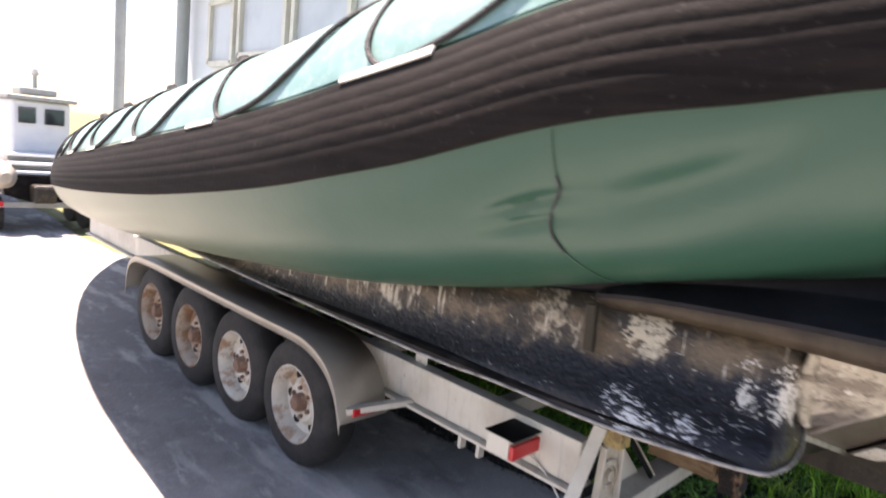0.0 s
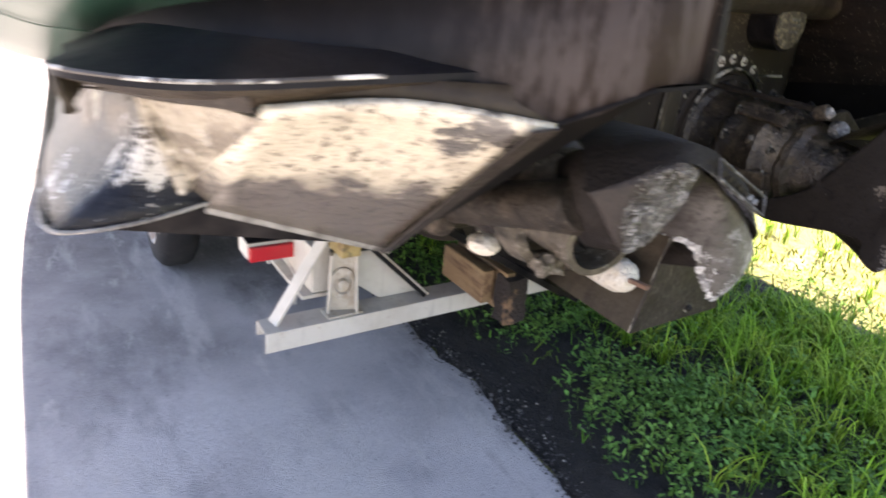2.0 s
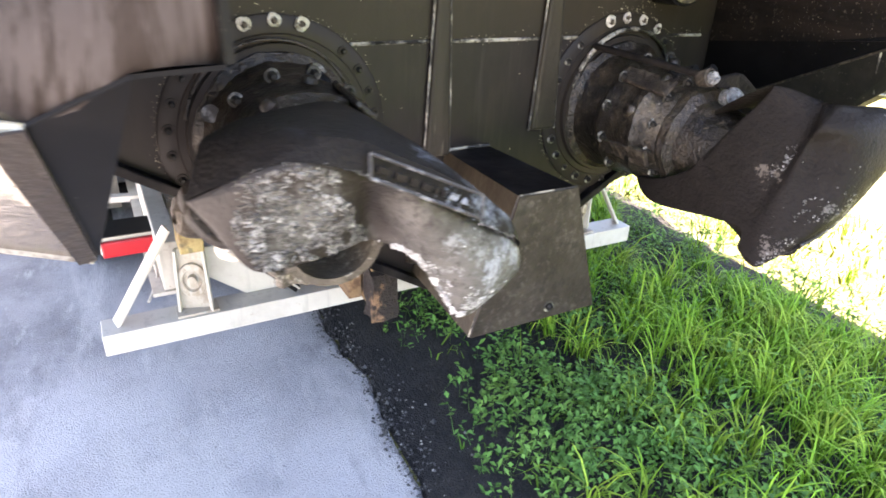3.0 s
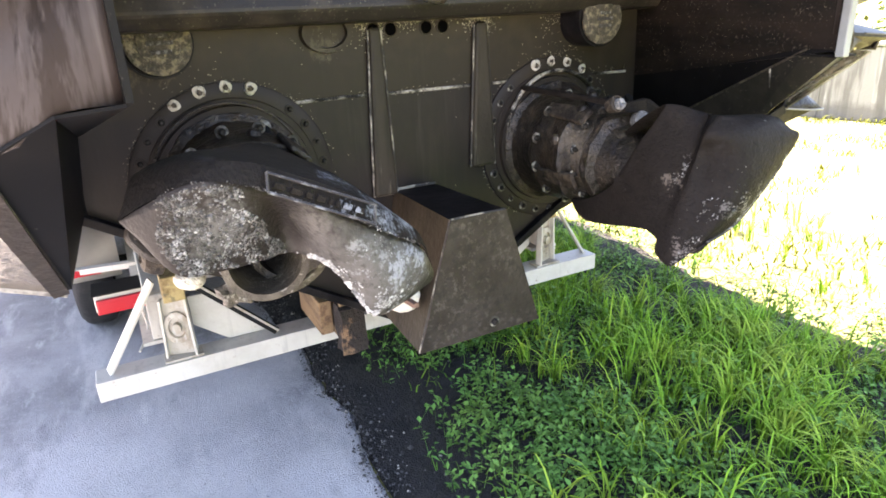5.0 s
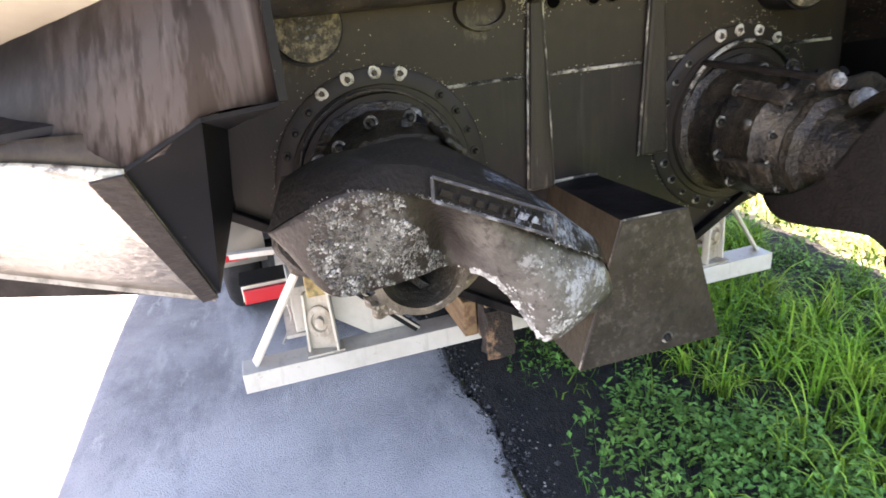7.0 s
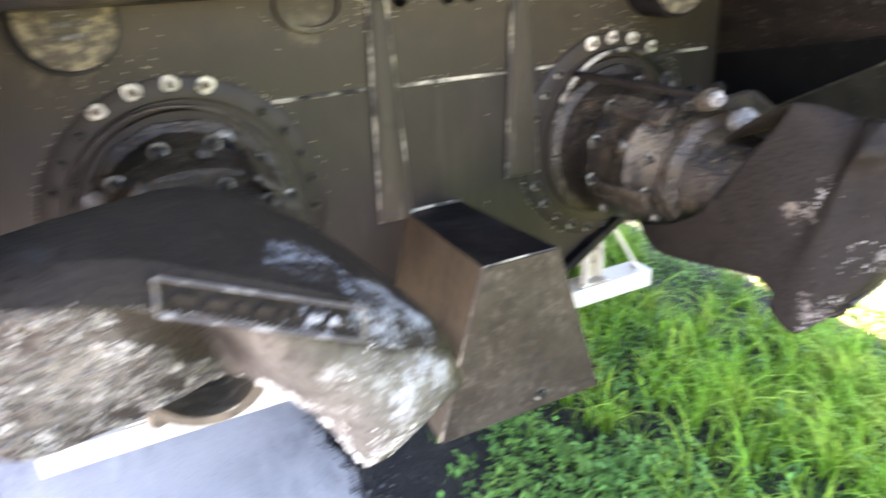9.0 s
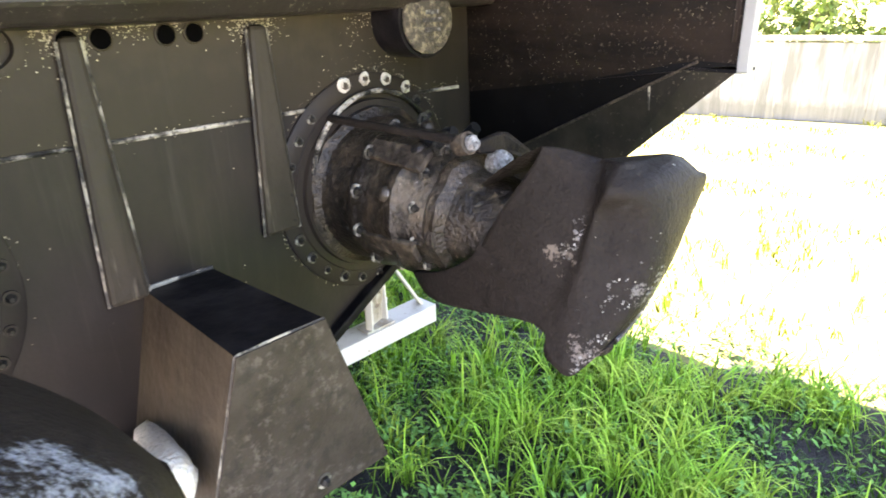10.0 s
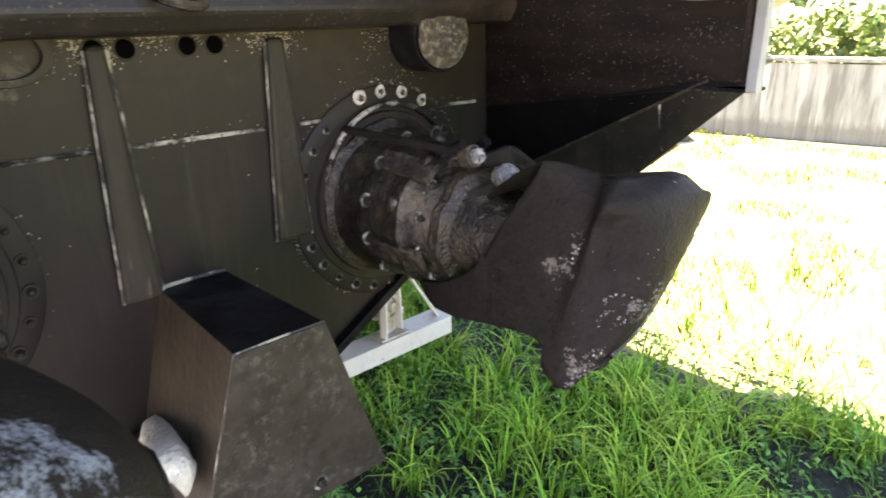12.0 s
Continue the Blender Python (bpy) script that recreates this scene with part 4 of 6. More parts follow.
    # inner walls of the jet bay
    part("bay_wall", poly(bmesh.new(), bay([(-0.98, -1.04, 1.86), SA, BW, (-1.10, 0.0, 1.86)])), "baydark" if side < 0 else "baywall", boat, "dark inner wall of the jet bay", solid=0.012)
    if side < 0:
        part("bay_plate", poly(bmesh.new(), [CA, KP, K], [KP, BQ, K]), "bayplate", boat, "black lower plate of the jet bay", solid=0.006)
        part("bay_plate", poly(bmesh.new(), [KP, SA, BW], [KP, BW, BQ]), "bayplate", boat, "black upper plate of the jet bay", solid=0.006)
    else:
        tip, mid, knee = (1.10, -0.91, 1.561), (1.112, -0.595, 1.273), (1.12, -0.40, 1.095)
        fold = [bay([SA])[0], (1.07, -0.82, 1.577), (1.09, -0.30, 1.31), (1.10, -0.01, 1.165)]
        wall_end = bay([BW])[0]
        part("bay_plate", poly(bmesh.new(), [tip, fold[0], fold[1]], [tip, fold[1], mid], [fold[1], fold[2], mid], [fold[2], knee, mid], [fold[2], fold[3], knee]), "stripplate", boat, "brown stained lower plate of the jet bay", solid=0.006)
        part("bay_plate", poly(bmesh.new(), [fold[0], wall_end, fold[1]], [fold[1], wall_end, fold[2]], [wall_end, fold[3], fold[2]]), "bayplate", boat, "black upper plate of the jet bay", solid=0.006)
        part("bay_crease", hose(bmesh.new(), [(p[0] - 0.005, p[1], p[2]) for p in fold[1:]], 0.0045, 6), "rustcast", boat, "worn fold between the bay plates")
        part("bay_weld", hose(bmesh.new(), [(1.070, -0.69, 1.506), (1.085, -0.69, 1.44), (1.100, -0.695, 1.375)], 0.004, 6), "weld", boat, "upright weld on the bay plate")
    # deadrise bottom
    bm = bmesh.new()
    skin(bm, [w([(0, 0, 0.50), (-0.6, 0, 0.87), (-1.14, 0, 1.19)]), w([(0, 4.5, 0.52), (-0.6, 4.5, 0.85), (-1.2, 4.5, 1.12)]), w([(0, 7.8, 1.4), (-0.2, 7.8, 1.45), (-0.3, 7.7, 1.5)])])
    part("bottom", bm, "black", boat, "black deadrise bottom plating", solid=0.012)
    poly(bm2 := bmesh.new(), w([EDGE[0], K, (-1.14, 0, 1.19), (-1.2, 4.5, 1.12), (-1.64, 4.6, 1.12), (-1.79, 1.62, 1.152), (-1.87, 0.3, 1.205), (-1.885, -0.39, 1.25)]))
    part("chine_flat", bm2, "black", boat, "black flat under the chine", solid=0.008)
    part("bottom_edge", bar(bmesh.new(), w([(-0.12, -0.02, 0.58)])[0], w([(-1.14, -0.02, 1.195)])[0], 0.04, 0.03), "black", boat, "black lower edge of the transom", bevel=0.005)
    # deck edge from the wing to the quarter
    if side > 0:
        part("wing_end", bar(bmesh.new(), bay([(-0.985, -1.065, 1.61)])[0], bay([(-0.985, -1.065, 1.88)])[0], 0.03, 0.03), "post", boat, "grey end strip of the side plating", bevel=0.004)
part("wing_tab", boxed((1.06, -0.93, 1.553), (1.15, -0.80, 1.561)), "black", boat)

# transom
bm = prism(bmesh.new(), [(0, 0, 0.52), (1.12, 0, 1.19), (1.10, 0, 1.86), (-1.10, 0, 1.86), (-1.12, 0, 1.19)], (0, 0.02, 0))
part("transom", bm, "transom", boat, "dark weathered painted transom with welded stiffeners")
part("weld_seam", hose(bmesh.new(), [(-0.43, -0.002, 1.471), (-0.2, -0.002, 1.472), (0, -0.002, 1.470), (0.55, -0.002, 1.468), (1.05, -0.002, 1.462)], 0.006, 6, 8), "weldline", boat, "crusted horizontal weld bead")
for x, wd, zb in ((-0.13, 0.047, 1.095), (0.302, 0.055, 1.15)):
    bm = bmesh.new()
    prism(bm, [(x - wd * 0.45, 0, 1.70), (x - wd, 0, zb), (x + wd, 0, zb), (x + wd * 0.45, 0, 1.70)], (0, -0.028, 0))
    part("stiffener", bm, "stiff", boat, "tapered welded stiffener with pale worn edges", bevel=0.012)
    for s in (-1, 1):
        part("stiffener_weld", hose(bmesh.new(), [(x + s * wd * 0.47, -0.012, 1.69), (x + s * wd * 0.7, -0.012, 1.45), (x + s * wd * 1.0, -0.012, zb)], 0.0065 if s > 0 else 0.005, 6), "weld", boat)
# flecks of scale round the drains, the stiffener heads and the flanges
V, F = [], []
fr = random.Random(8)


def fleck(x, z, y=-0.001):
    r = fr.uniform(0.0007, 0.0026)
    i = len(V)
    for k in range(5):
        a = k * 1.2566 + fr.random()
        V.append((x + r * math.cos(a), y, z + r * math.sin(a) * fr.uniform(0.5, 1.2)))
    V.append((x, y - r * 0.6, z))
    for k in range(5):
        F.append((i + k, i + (k + 1) % 5, i + 5))


for cx0, cz0, sx, sz, cnt in ((-0.135, 1.69, 0.032, 0.022, 420), (0.305, 1.695, 0.035, 0.02, 420), (0.04, 1.705, 0.09, 0.016, 200), (-0.30, 1.66, 0.07, 0.025, 70), (0.66, 1.69, 0.05, 0.03, 90), (-0.8, 1.6, 0.1, 0.05, 60), (0.7, 1.58, 0.08, 0.03, 60)):
    for _ in range(cnt):
        fleck(cx0 + fr.gauss(0, sx), min(cz0 + fr.gauss(0, sz), 1.712))
for s in (-1, 1):
    for _ in range(170):
        a = fr.gauss(1.2 if fr.random() < 0.5 else 3.3, 0.7)
        r = 0.336 + abs(fr.gauss(0, 0.008))
        fleck(0.65 * s - 0.01 + r * math.cos(a), 1.22 + r * math.sin(a))
for _ in range(160):
    fleck(fr.uniform(-0.45, 1.05), fr.gauss(1.475, 0.01))
for _ in range(22):
    fleck(fr.uniform(-1.0, 1.0), fr.uniform(1.0, 1.7))
for _ in range(240):
    t, z = fr.uniform(0.1, 0.95), fr.choice((fr.gauss(1.56, 0.012), fr.gauss(1.72, 0.03), fr.uniform(1.5, 1.82)))
    i = len(V)
    c, r = Vector((1.087 - 0.115 * t, -1.0 * t, z)), fr.uniform(0.0004, 0.0012)
    for k in range(5):
        a = k * 1.2566 + fr.random()
        V.append((c.x, c.y + r * math.cos(a), c.z + r * math.sin(a)))
    V.append((c.x - r * 0.6, c.y, c.z))
    F += [(i + k, i + (k + 1) % 5, i + 5) for k in range(5)]
mesh_from("scale_crust", V, F, "scalefleck", boat, "stuff")["label"] = "pale flecks of scale on the transom"
# overhanging deck edge
bm = bmesh.new()
prism(bm, [(-1.12, 0.0, 1.86), (-1.12, -0.13, 1.84), (-1.12, -0.15, 1.765), (-1.12, -0.12, 1.722), (-1.12, 0.0, 1.715)], (2.24, 0, 0))
part("deck_edge", bm, "deckpaint", boat, "overhanging brown deck edge with worn paint", bevel=0.01)
bm = bmesh.new()
poly(bm, [(-1.12, -0.13, 1.87), (1.12, -0.13, 1.87), (1.5, 0.3, 1.87), (1.5, 5.0, 1.6), (0, 7.8, 1.6), (-1.5, 5.0, 1.6), (-1.5, 0.3, 1.87)])
part("deck", bm, "post", boat, "grey deck", solid=0.02)
for s in (-1, 1):
    poly(bm := bmesh.new(), [(s * 0.95, -1.02, 1.865), (s * 1.12, -0.13, 1.865), (s * 1.5, 0.3, 1.865), (s * 1.6, -0.4, 1.865), (s * 1.2, -0.9, 1.865)])
    part("quarter_deck", bm, "post", boat, "grey quarter deck", solid=0.02)
part("tow_eye", hose(bmesh.new(), [(-0.03, -0.13, 1.80), (-0.03, -0.19, 1.79), (0.02, -0.20, 1.775), (0.06, -0.18, 1.78), (0.06, -0.13, 1.80)], 0.012, 8), "jet", boat, "worn towing eye on the deck edge")


def ring_part(name, c, d, rows, material, parent, label="", seg=36):
    return part(name, lathe(bmesh.new(), c, d, rows, seg), material, parent, label, smooth=35)


AFT = (0, -1, 0)
# drain holes and outlets
for x in (-0.129, -0.063, 0.078, 0.146):
    hole = ring_part("drain_hole", (x, 0.0, 1.69), AFT, [(-0.004, 0.027), (0.004, 0.026), (0.005, 0.022), (-0.003, 0.021)], "transom", boat, "drain hole with a crusted rim", 20)
    # no hole is cut: a black disc paints the darkness inside
    ring_part("drain_bore", (x, 0.0, 1.69), AFT, [(0.0, 0.0215), (0.0035, 0.0215)], "void", hole, "black disc coloured as the shade inside the drain", 16)
for x, z in ((-0.30, 1.69),):
    bm = lathe(bmesh.new(), (0, 0, 0), AFT, [(-0.01, 0.095), (0.022, 0.088), (0.022, 0.07), (0.002, 0.068)], 32)
    bmesh.ops.transform(bm, matrix=Matrix.Translation((x, 0, z)) @ Matrix.Diagonal((1, 1, 0.72, 1)), verts=bm.verts)
    part("outlet", bm, "transom", boat, "oval capped outlet with a scale-stained rim", smooth=35)
for x, L in ((-0.835, 0.02), (0.795, 0.12)):
    ring_part("exhaust_pipe", (x, 0, 1.69), (0, -1, 0), [(-0.02, 0.108), (L, 0.108), (L, 0.10), (L - 0.015, 0.098)], "black", boat, "short black exhaust pipe")
    ring_part("pipe_cover", (x + 0.006, -L + 0.004, 1.69), (0.0, -1, 0), [(0.0, 0.097), (0.01, 0.097), (0.014, 0.09), (0.014, 0.064), (0.018, 0.062)], "scaledisc", boat, "round cover on the exhaust pipe, scaled tan")
    for k, (dz, ww) in enumerate(((0.03, 0.05), (0.008, 0.075), (-0.018, 0.06))):
        part("raised_bar", boxed((x - ww * 0.5 + 0.01, -L - 0.018, 1.68 + dz - 0.006), (x + ww * 0.5 + 0.01, -L - 0.012, 1.68 + dz + 0.006)), "crust", boat, "raised worn bar")


# ---- waterjets ----
def hex_bolt(r=0.014, h=0.014):
    bm = bmesh.new()
    lathe(bm, (0, 0, 0), AFT, [(0, r * 1.6), (0.005, r * 1.55), (0.005, r)], 12, False)
    for f in bm.faces:
        f.material_index = 1
    lathe(bm, (0, 0, 0), AFT, [(0.004, r), (h, r), (h + 0.003, r * 0.75), (h + 0.008, r * 0.5)], 6)
    me = bpy.data.meshes.new("bolt")
    bm.to_mesh(me)
    bm.free()
    return me


def crusted_bolt():
    """A washer crumbling into pale crust round a darker nut."""
    bm = lathe(bmesh.new(), (0, 0, 0), AFT, [(0, 0.027), (0.006, 0.026), (0.011, 0.021), (0.010, 0.0125), (0.018, 0.0115), (0.020, 0.008)], 14)
    for v in bm.verts:
        v.co += noise.noise_vector(v.co * 70) * 0.009
    for f in bm.faces:
        c = f.calc_center_median()
        f.material_index = 1 if math.hypot(c.x, c.z) < 0.0115 else 0
    me = bpy.data.meshes.new("bolt")
    bm.to_mesh(me)
    bm.free()
    return me


bolt_dark, bolt_black, bolt_white = hex_bolt(0.010, 0.011), hex_bolt(0.010, 0.008), crusted_bolt()
for name in ("darkbolt", "transom"):
    bolt_black.materials.append(M[name])
bolt_dark.materials.append(M["darkbolt"])
bolt_dark.materials.append(M["rimcrust"])
bolt_white.materials.append(M["bolt"])
bolt_white.materials.append(M["rustcast"])


def bolt(me, at, parent, scale=1.0, turn=0.0):
    ob = new("bolt", me)
    ob.matrix_basis = Matrix.Translation(at) @ Euler((0, turn, 0)).to_matrix().to_4x4() @ Matrix.Scale(scale, 4)
    ob.parent = parent
    return ob


def rough(bm, amount):
    """Uneven, crusted surface."""
    for v in bm.verts:
        v.co += noise.noise_vector(v.co * 60) * amount
    return bm


for s in (-1, 1):
    cx, cz = (0.64, 1.215) if s > 0 else (-0.66, 1.226)
    fl = ring_part("transom_flange", (cx, 0, cz), AFT, [(0, 0.335), (0.007, 0.335), (0.011, 0.329), (0.011, 0.285), (0.016, 0.281), (0.016, 0.262), (0.03, 0.258), (0.03, 0.238), (0.014, 0.232), (0.014, 0.0)], "transom", boat, "round bolted jet flange", 64)
    for k in range(26):
        a = 2 * math.pi * k / 26
        if abs(((math.degrees(a) + 180) % 360) - 180) < 34:
            continue
        bolt(bolt_dark if s > 0 else bolt_black, (cx + 0.305 * math.sin(a), -0.011, cz + 0.305 * math.cos(a)), fl, random.uniform(0.85, 1.15), random.random())
    for a in (-29.5, -14, 1, 15):
        a = -a * s if s > 0 else a
        bolt(bolt_white, (cx + 0.318 * math.sin(radians(a)), -0.011, cz + 0.318 * math.cos(radians(a))), fl, random.uniform(0.66, 0.86), random.random() * 6)
    # pump housing tapering to the nozzle
    body = ring_part("pump_housing", (cx, -0.02, cz - 0.005), (0, -1, -0.03), [(0, 0.245), (0.015, 0.245), (0.03, 0.222), (0.05, 0.214), (0.13, 0.208), (0.14, 0.214), (0.16, 0.213), (0.175, 0.206), (0.22, 0.203), (0.265, 0.2), (0.28, 0.206), (0.30, 0.205), (0.315, 0.19), (0.36, 0.176), (0.385, 0.164), (0.40, 0.172), (0.425, 0.168), (0.44, 0.142), (0.50, 0.125), (0.60, 0.112), (0.60, 0.09), (0.44, 0.09)], "jet", boat, "grimy cast pump housing of the waterjet", 72)
    for v in body.data.vertices:
        v.co += noise.noise_vector(v.co * 13 + Vector((s, 0, 0))) * 0.008 + noise.noise_vector(v.co * 32) * 0.004
    for k in range(12):
        a = 2 * math.pi * (k + 0.5) / 12
        bolt(bolt_dark, (cx + 0.214 * math.sin(a), -0.19, cz + 0.214 * math.cos(a)), body, 1.3, k)
        bolt(bolt_dark, (cx + 0.177 * math.sin(a), -0.375, cz - 0.01 + 0.177 * math.cos(a)), body, 1.1, k)
    for k in range(9):
        a = 2 * math.pi * (k + 0.2) / 9
        v = Vector((math.sin(a), 0, math.cos(a)))
        knob = lathe(bmesh.new(), Vector((cx, -0.24 - 0.05 * (k % 3), cz)) + v * 0.195, v, [(0, 0.022), (0.012, 0.02), (0.02, 0.012)], 10)
        part("cast_boss", knob, "jet", body, smooth=50)
    for k in range(3):
        a = radians(40 + 75 * k) * -s
        v, u = Vector((math.sin(a), 0, math.cos(a))), Vector((math.cos(a), 0, -math.sin(a)))
        o = Vector((cx, 0, cz))
        bm = prism(bmesh.new(), [o + v * 0.2 + u * 0.03 + Vector((0, -0.18, 0)), o + v * 0.2 - u * 0.03 + Vector((0, -0.18, 0)), o + v * 0.185 - u * 0.035 + Vector((0, -0.39, 0)), o + v * 0.185 + u * 0.035 + Vector((0, -0.39, 0))], v * 0.018)
        part("cast_pad", bm, "rustcast" if s > 0 else "jet", body, "brown flaking cast pad", bevel=0.006)
    # hydraulic rods, hoses and anodes
    if s > 0:
        part("reverse_rod", bar(bmesh.new(), (cx - 0.15, -0.02, cz + 0.225), (cx - 0.085, -0.46, cz + 0.205), 0.022, 0.022), "bucket", boat, "hydraulic rod above the housing", bevel=0.008)
        clevis = part("rod_clevis", lathe(bmesh.new(), (0.556, -0.485, 1.415), (0.0, -0.9, 0.3), [(-0.03, 0.024), (0.0, 0.029), (0.012, 0.029), (0.014, 0.022), (0.006, 0.02)], 14), "rustcast", boat, "rusty clevis with a pale crusted face", smooth=40)
        part("clevis_face", rough(lathe(bmesh.new(), (0.563, -0.503, 1.418), (0.0, -0.9, 0.3), [(-0.008, 0.021), (0.004, 0.019), (0.008, 0.012)], 12), 0.007), "pivotcrust", clevis, "white crusted pin end", smooth=40)
        part("pivot_knob", rough(lathe(bmesh.new(), (0.658, -0.515, 1.353), (-0.2, -0.9, 0.35), [(-0.03, 0.034), (0.008, 0.033), (0.016, 0.024), (0.018, 0.012)], 14), 0.006), "pivotcrust", boat, "grey-white crusted pivot", smooth=40)
        part("rod_link", prism(bmesh.new(), [(0.585, -0.50, 1.415), (0.68, -0.50, 1.425), (0.71, -0.50, 1.418), (0.82, -0.52, 1.335), (0.79, -0.52, 1.32), (0.70, -0.50, 1.37), (0.59, -0.50, 1.385)], (0, 0.02, 0)), "bucket", boat, "grimy link from the rod to the bucket", bevel=0.006)
    for dx in (-0.12, -0.02, 0.07) if s > 0 else ():
        part("hydraulic_hose", hose(bmesh.new(), [(cx + dx, -0.02, cz + 0.10), (cx + dx - 0.02, -0.09, cz + 0.17 - abs(dx)), (cx + dx + 0.04, -0.2, cz + 0.16 - abs(dx)), (cx + dx + 0.06, -0.33, cz + 0.19)], 0.018), "hose", boat, "black hydraulic hose")
        part("hose_union", lathe(bmesh.new(), (cx + dx - 0.02, -0.085, cz + 0.165 - abs(dx)), (0, -0.5, 0.8), [(-0.02, 0.024), (0.02, 0.024), (0.022, 0.018)], 10), "darkbolt", boat)
    if s < 0:
        part("hydraulic_hose", hose(bmesh.new(), [(-0.573, -0.12, 1.412), (-0.562, -0.16, 1.395), (-0.545, -0.16, 1.365), (-0.538, -0.13, 1.345)], 0.017), "hose", boat, "black hydraulic hose")

for s in (-1, 1):
    arc = [(s * 0.665 - 0.01 + 0.246 * math.sin(radians(a)), -0.03, 1.25 + 0.246 * math.cos(radians(a))) for a in range(-80, 111, 10)]
    part("cover_rim", hose(bmesh.new(), arc, 0.008 if s > 0 else 0.005, 8, 3), "weldline" if s > 0 else "jet", boat, "raised worn rim of the jet cover", smooth=60)
# studs round the jet covers
for s in (-1, 1):
    for dx, dz, ln in (((-0.17, 0.06, 0.05), (-0.10, 0.13, 0.07), (-0.03, 0.165, 0.10), (0.04, 0.13, 0.08), (0.10, 0.09, 0.07)) if s > 0 else ((-0.052, 0.17, 0.07), (0.065, 0.195, 0.08), (-0.222, 0.10, 0.06), (0.095, 0.135, 0.10))):
        st = part("stud", lathe(bmesh.new(), (0.64 * s + dx, -0.02, 1.215 + dz), (0, -1, 0.1), [(0, 0.016), (ln, 0.016), (ln, 0.024), (ln + 0.02, 0.024), (ln + 0.02, 0.018), (ln + 0.012, 0.016)], 14), "hose", boat, "black capped stud with a pale rim", smooth=40)
        part("stud_rim", lathe(bmesh.new(), (0.64 * s + dx, -0.02 - ln - 0.018, 1.215 + dz + 0.1 * ln + 0.002), (0, -1, 0.1), [(0, 0.0245), (0.004, 0.0245), (0.004, 0.019)], 14), "platerim", st)
# reverse buckets: hood, scooped face with two lobes, cheeks
# columns from the ridge down to the rim, outboard to inboard
SKIRT = [
    ((-1.030, -0.895, 1.402), (-1.018, -0.905, 1.385), (-1.003, -0.910, 1.365)),
    ((-0.968, -0.950, 1.445), (-0.968, -0.945, 1.360), (-0.948, -0.935, 1.285)),
    ((-0.888, -0.980, 1.472), (-0.878, -0.945, 1.370), (-0.853, -0.905, 1.266)),
    ((-0.793, -0.976, 1.445), (-0.783, -0.922, 1.350), (-0.773, -0.865, 1.256)),
    ((-0.728, -0.968, 1.412), (-0.715, -0.848, 1.325), (-0.705, -0.835, 1.250)),
    ((-0.673, -0.966, 1.385), (-0.655, -0.926, 1.305), (-0.643, -0.888, 1.225)),
    ((-0.592, -0.960, 1.340), (-0.592, -0.940, 1.245), (-0.593, -0.885, 1.150)),
    ((-0.500, -0.938, 1.280), (-0.515, -0.945, 1.180), (-0.550, -0.913, 1.082)),
    ((-0.411, -0.897, 1.224), (-0.410, -0.900, 1.160), (-0.455, -0.870, 1.075)),
    ((-0.365, -0.840, 1.160), (-0.350, -0.830, 1.120), (-0.352, -0.815, 1.085)),
]
HOOD_UP = [(-0.994, -0.830, 1.465), (-0.948, -0.885, 1.487), (-0.883, -0.945, 1.503), (-0.783, -0.950, 1.487), (-0.718, -0.950, 1.458), (-0.663, -0.945, 1.430), (-0.583, -0.935, 1.386), (-0.490, -0.905, 1.322), (-0.405, -0.860, 1.250), (-0.360, -0.810, 1.180)]
HOOD_BACK = [(-0.945, -0.740, 1.445), (-0.925, -0.720, 1.462), (-0.865, -0.695, 1.470), (-0.793, -0.650, 1.468), (-0.703, -0.610, 1.462), (-0.633, -0.590, 1.430), (-0.540, -0.600, 1.370), (-0.450, -0.610, 1.290), (-0.380, -0.620, 1.200), (-0.340, -0.640, 1.120)]
FINE = 6


def on_grid(rows, u, v):
    """Place and outward normal on a grid of points: u in columns, v from top to bottom."""
    a, b = min(max(u * FINE, 0), len(rows[0]) - 1.001), min(max(v, 0.0), 0.999) * (len(rows) - 1)
    i, k = int(a), int(b)
    p, q, r, s = rows[k][i], rows[k][i + 1], rows[k + 1][i], rows[k + 1][i + 1]
    at = p.lerp(q, a - i).lerp(r.lerp(s, a - i), b - k)
    n = (q - p).cross(r - p).normalized()
    return at, n if n.y < 0 else -n


def encrust(name, rows, spots, material, parent, label, seed, flat=0.6):
    """Many small broken grains; each spot holds its count, reach in u and v, sizes and a thinning noise."""
    r = random.Random(seed)
    V, F = [], []
    for count, ok, ur, vr, sr, thin in spots:
        for _ in range(count):
            u, v = r.uniform(*ur), r.uniform(*vr)
            if not ok(u, v) or noise.noise((u * 3.1, v * 6.0, seed)) < thin + r.uniform(-0.25, 0.25):
                continue
            c, n = on_grid(rows, u, v)
            a, b = frame_of(n)
            g = r.uniform(*sr) * (1.7 if r.random() < 0.12 else 1.0)
            i, m = len(V), r.randint(4, 6)
            t0 = r.uniform(0, 6.3)
            for k in range(m):
                w0, t = r.uniform(0.6, 1.35), t0 + 6.283 * k / m
                V.append(c - n * g * 0.15 + (a * math.cos(t) + b * math.sin(t)) * g * w0)
            for k in range(m):
                w0, t = r.uniform(0.25, 0.7), t0 + 6.283 * k / m
                V.append(c + n * g * flat * r.uniform(0.5, 1.1) + (a * math.cos(t) + b * math.sin(t)) * g * w0)
            F.append(tuple(i + m + k for k in range(m)))
            F += [(i + k, i + (k + 1) % m, i + m + (k + 1) % m, i + m + k) for k in range(m)]
    ob = mesh_from(name, [tuple(p) for p in V], F, material, parent, "stuff")
    ob["label"] = label
    return ob


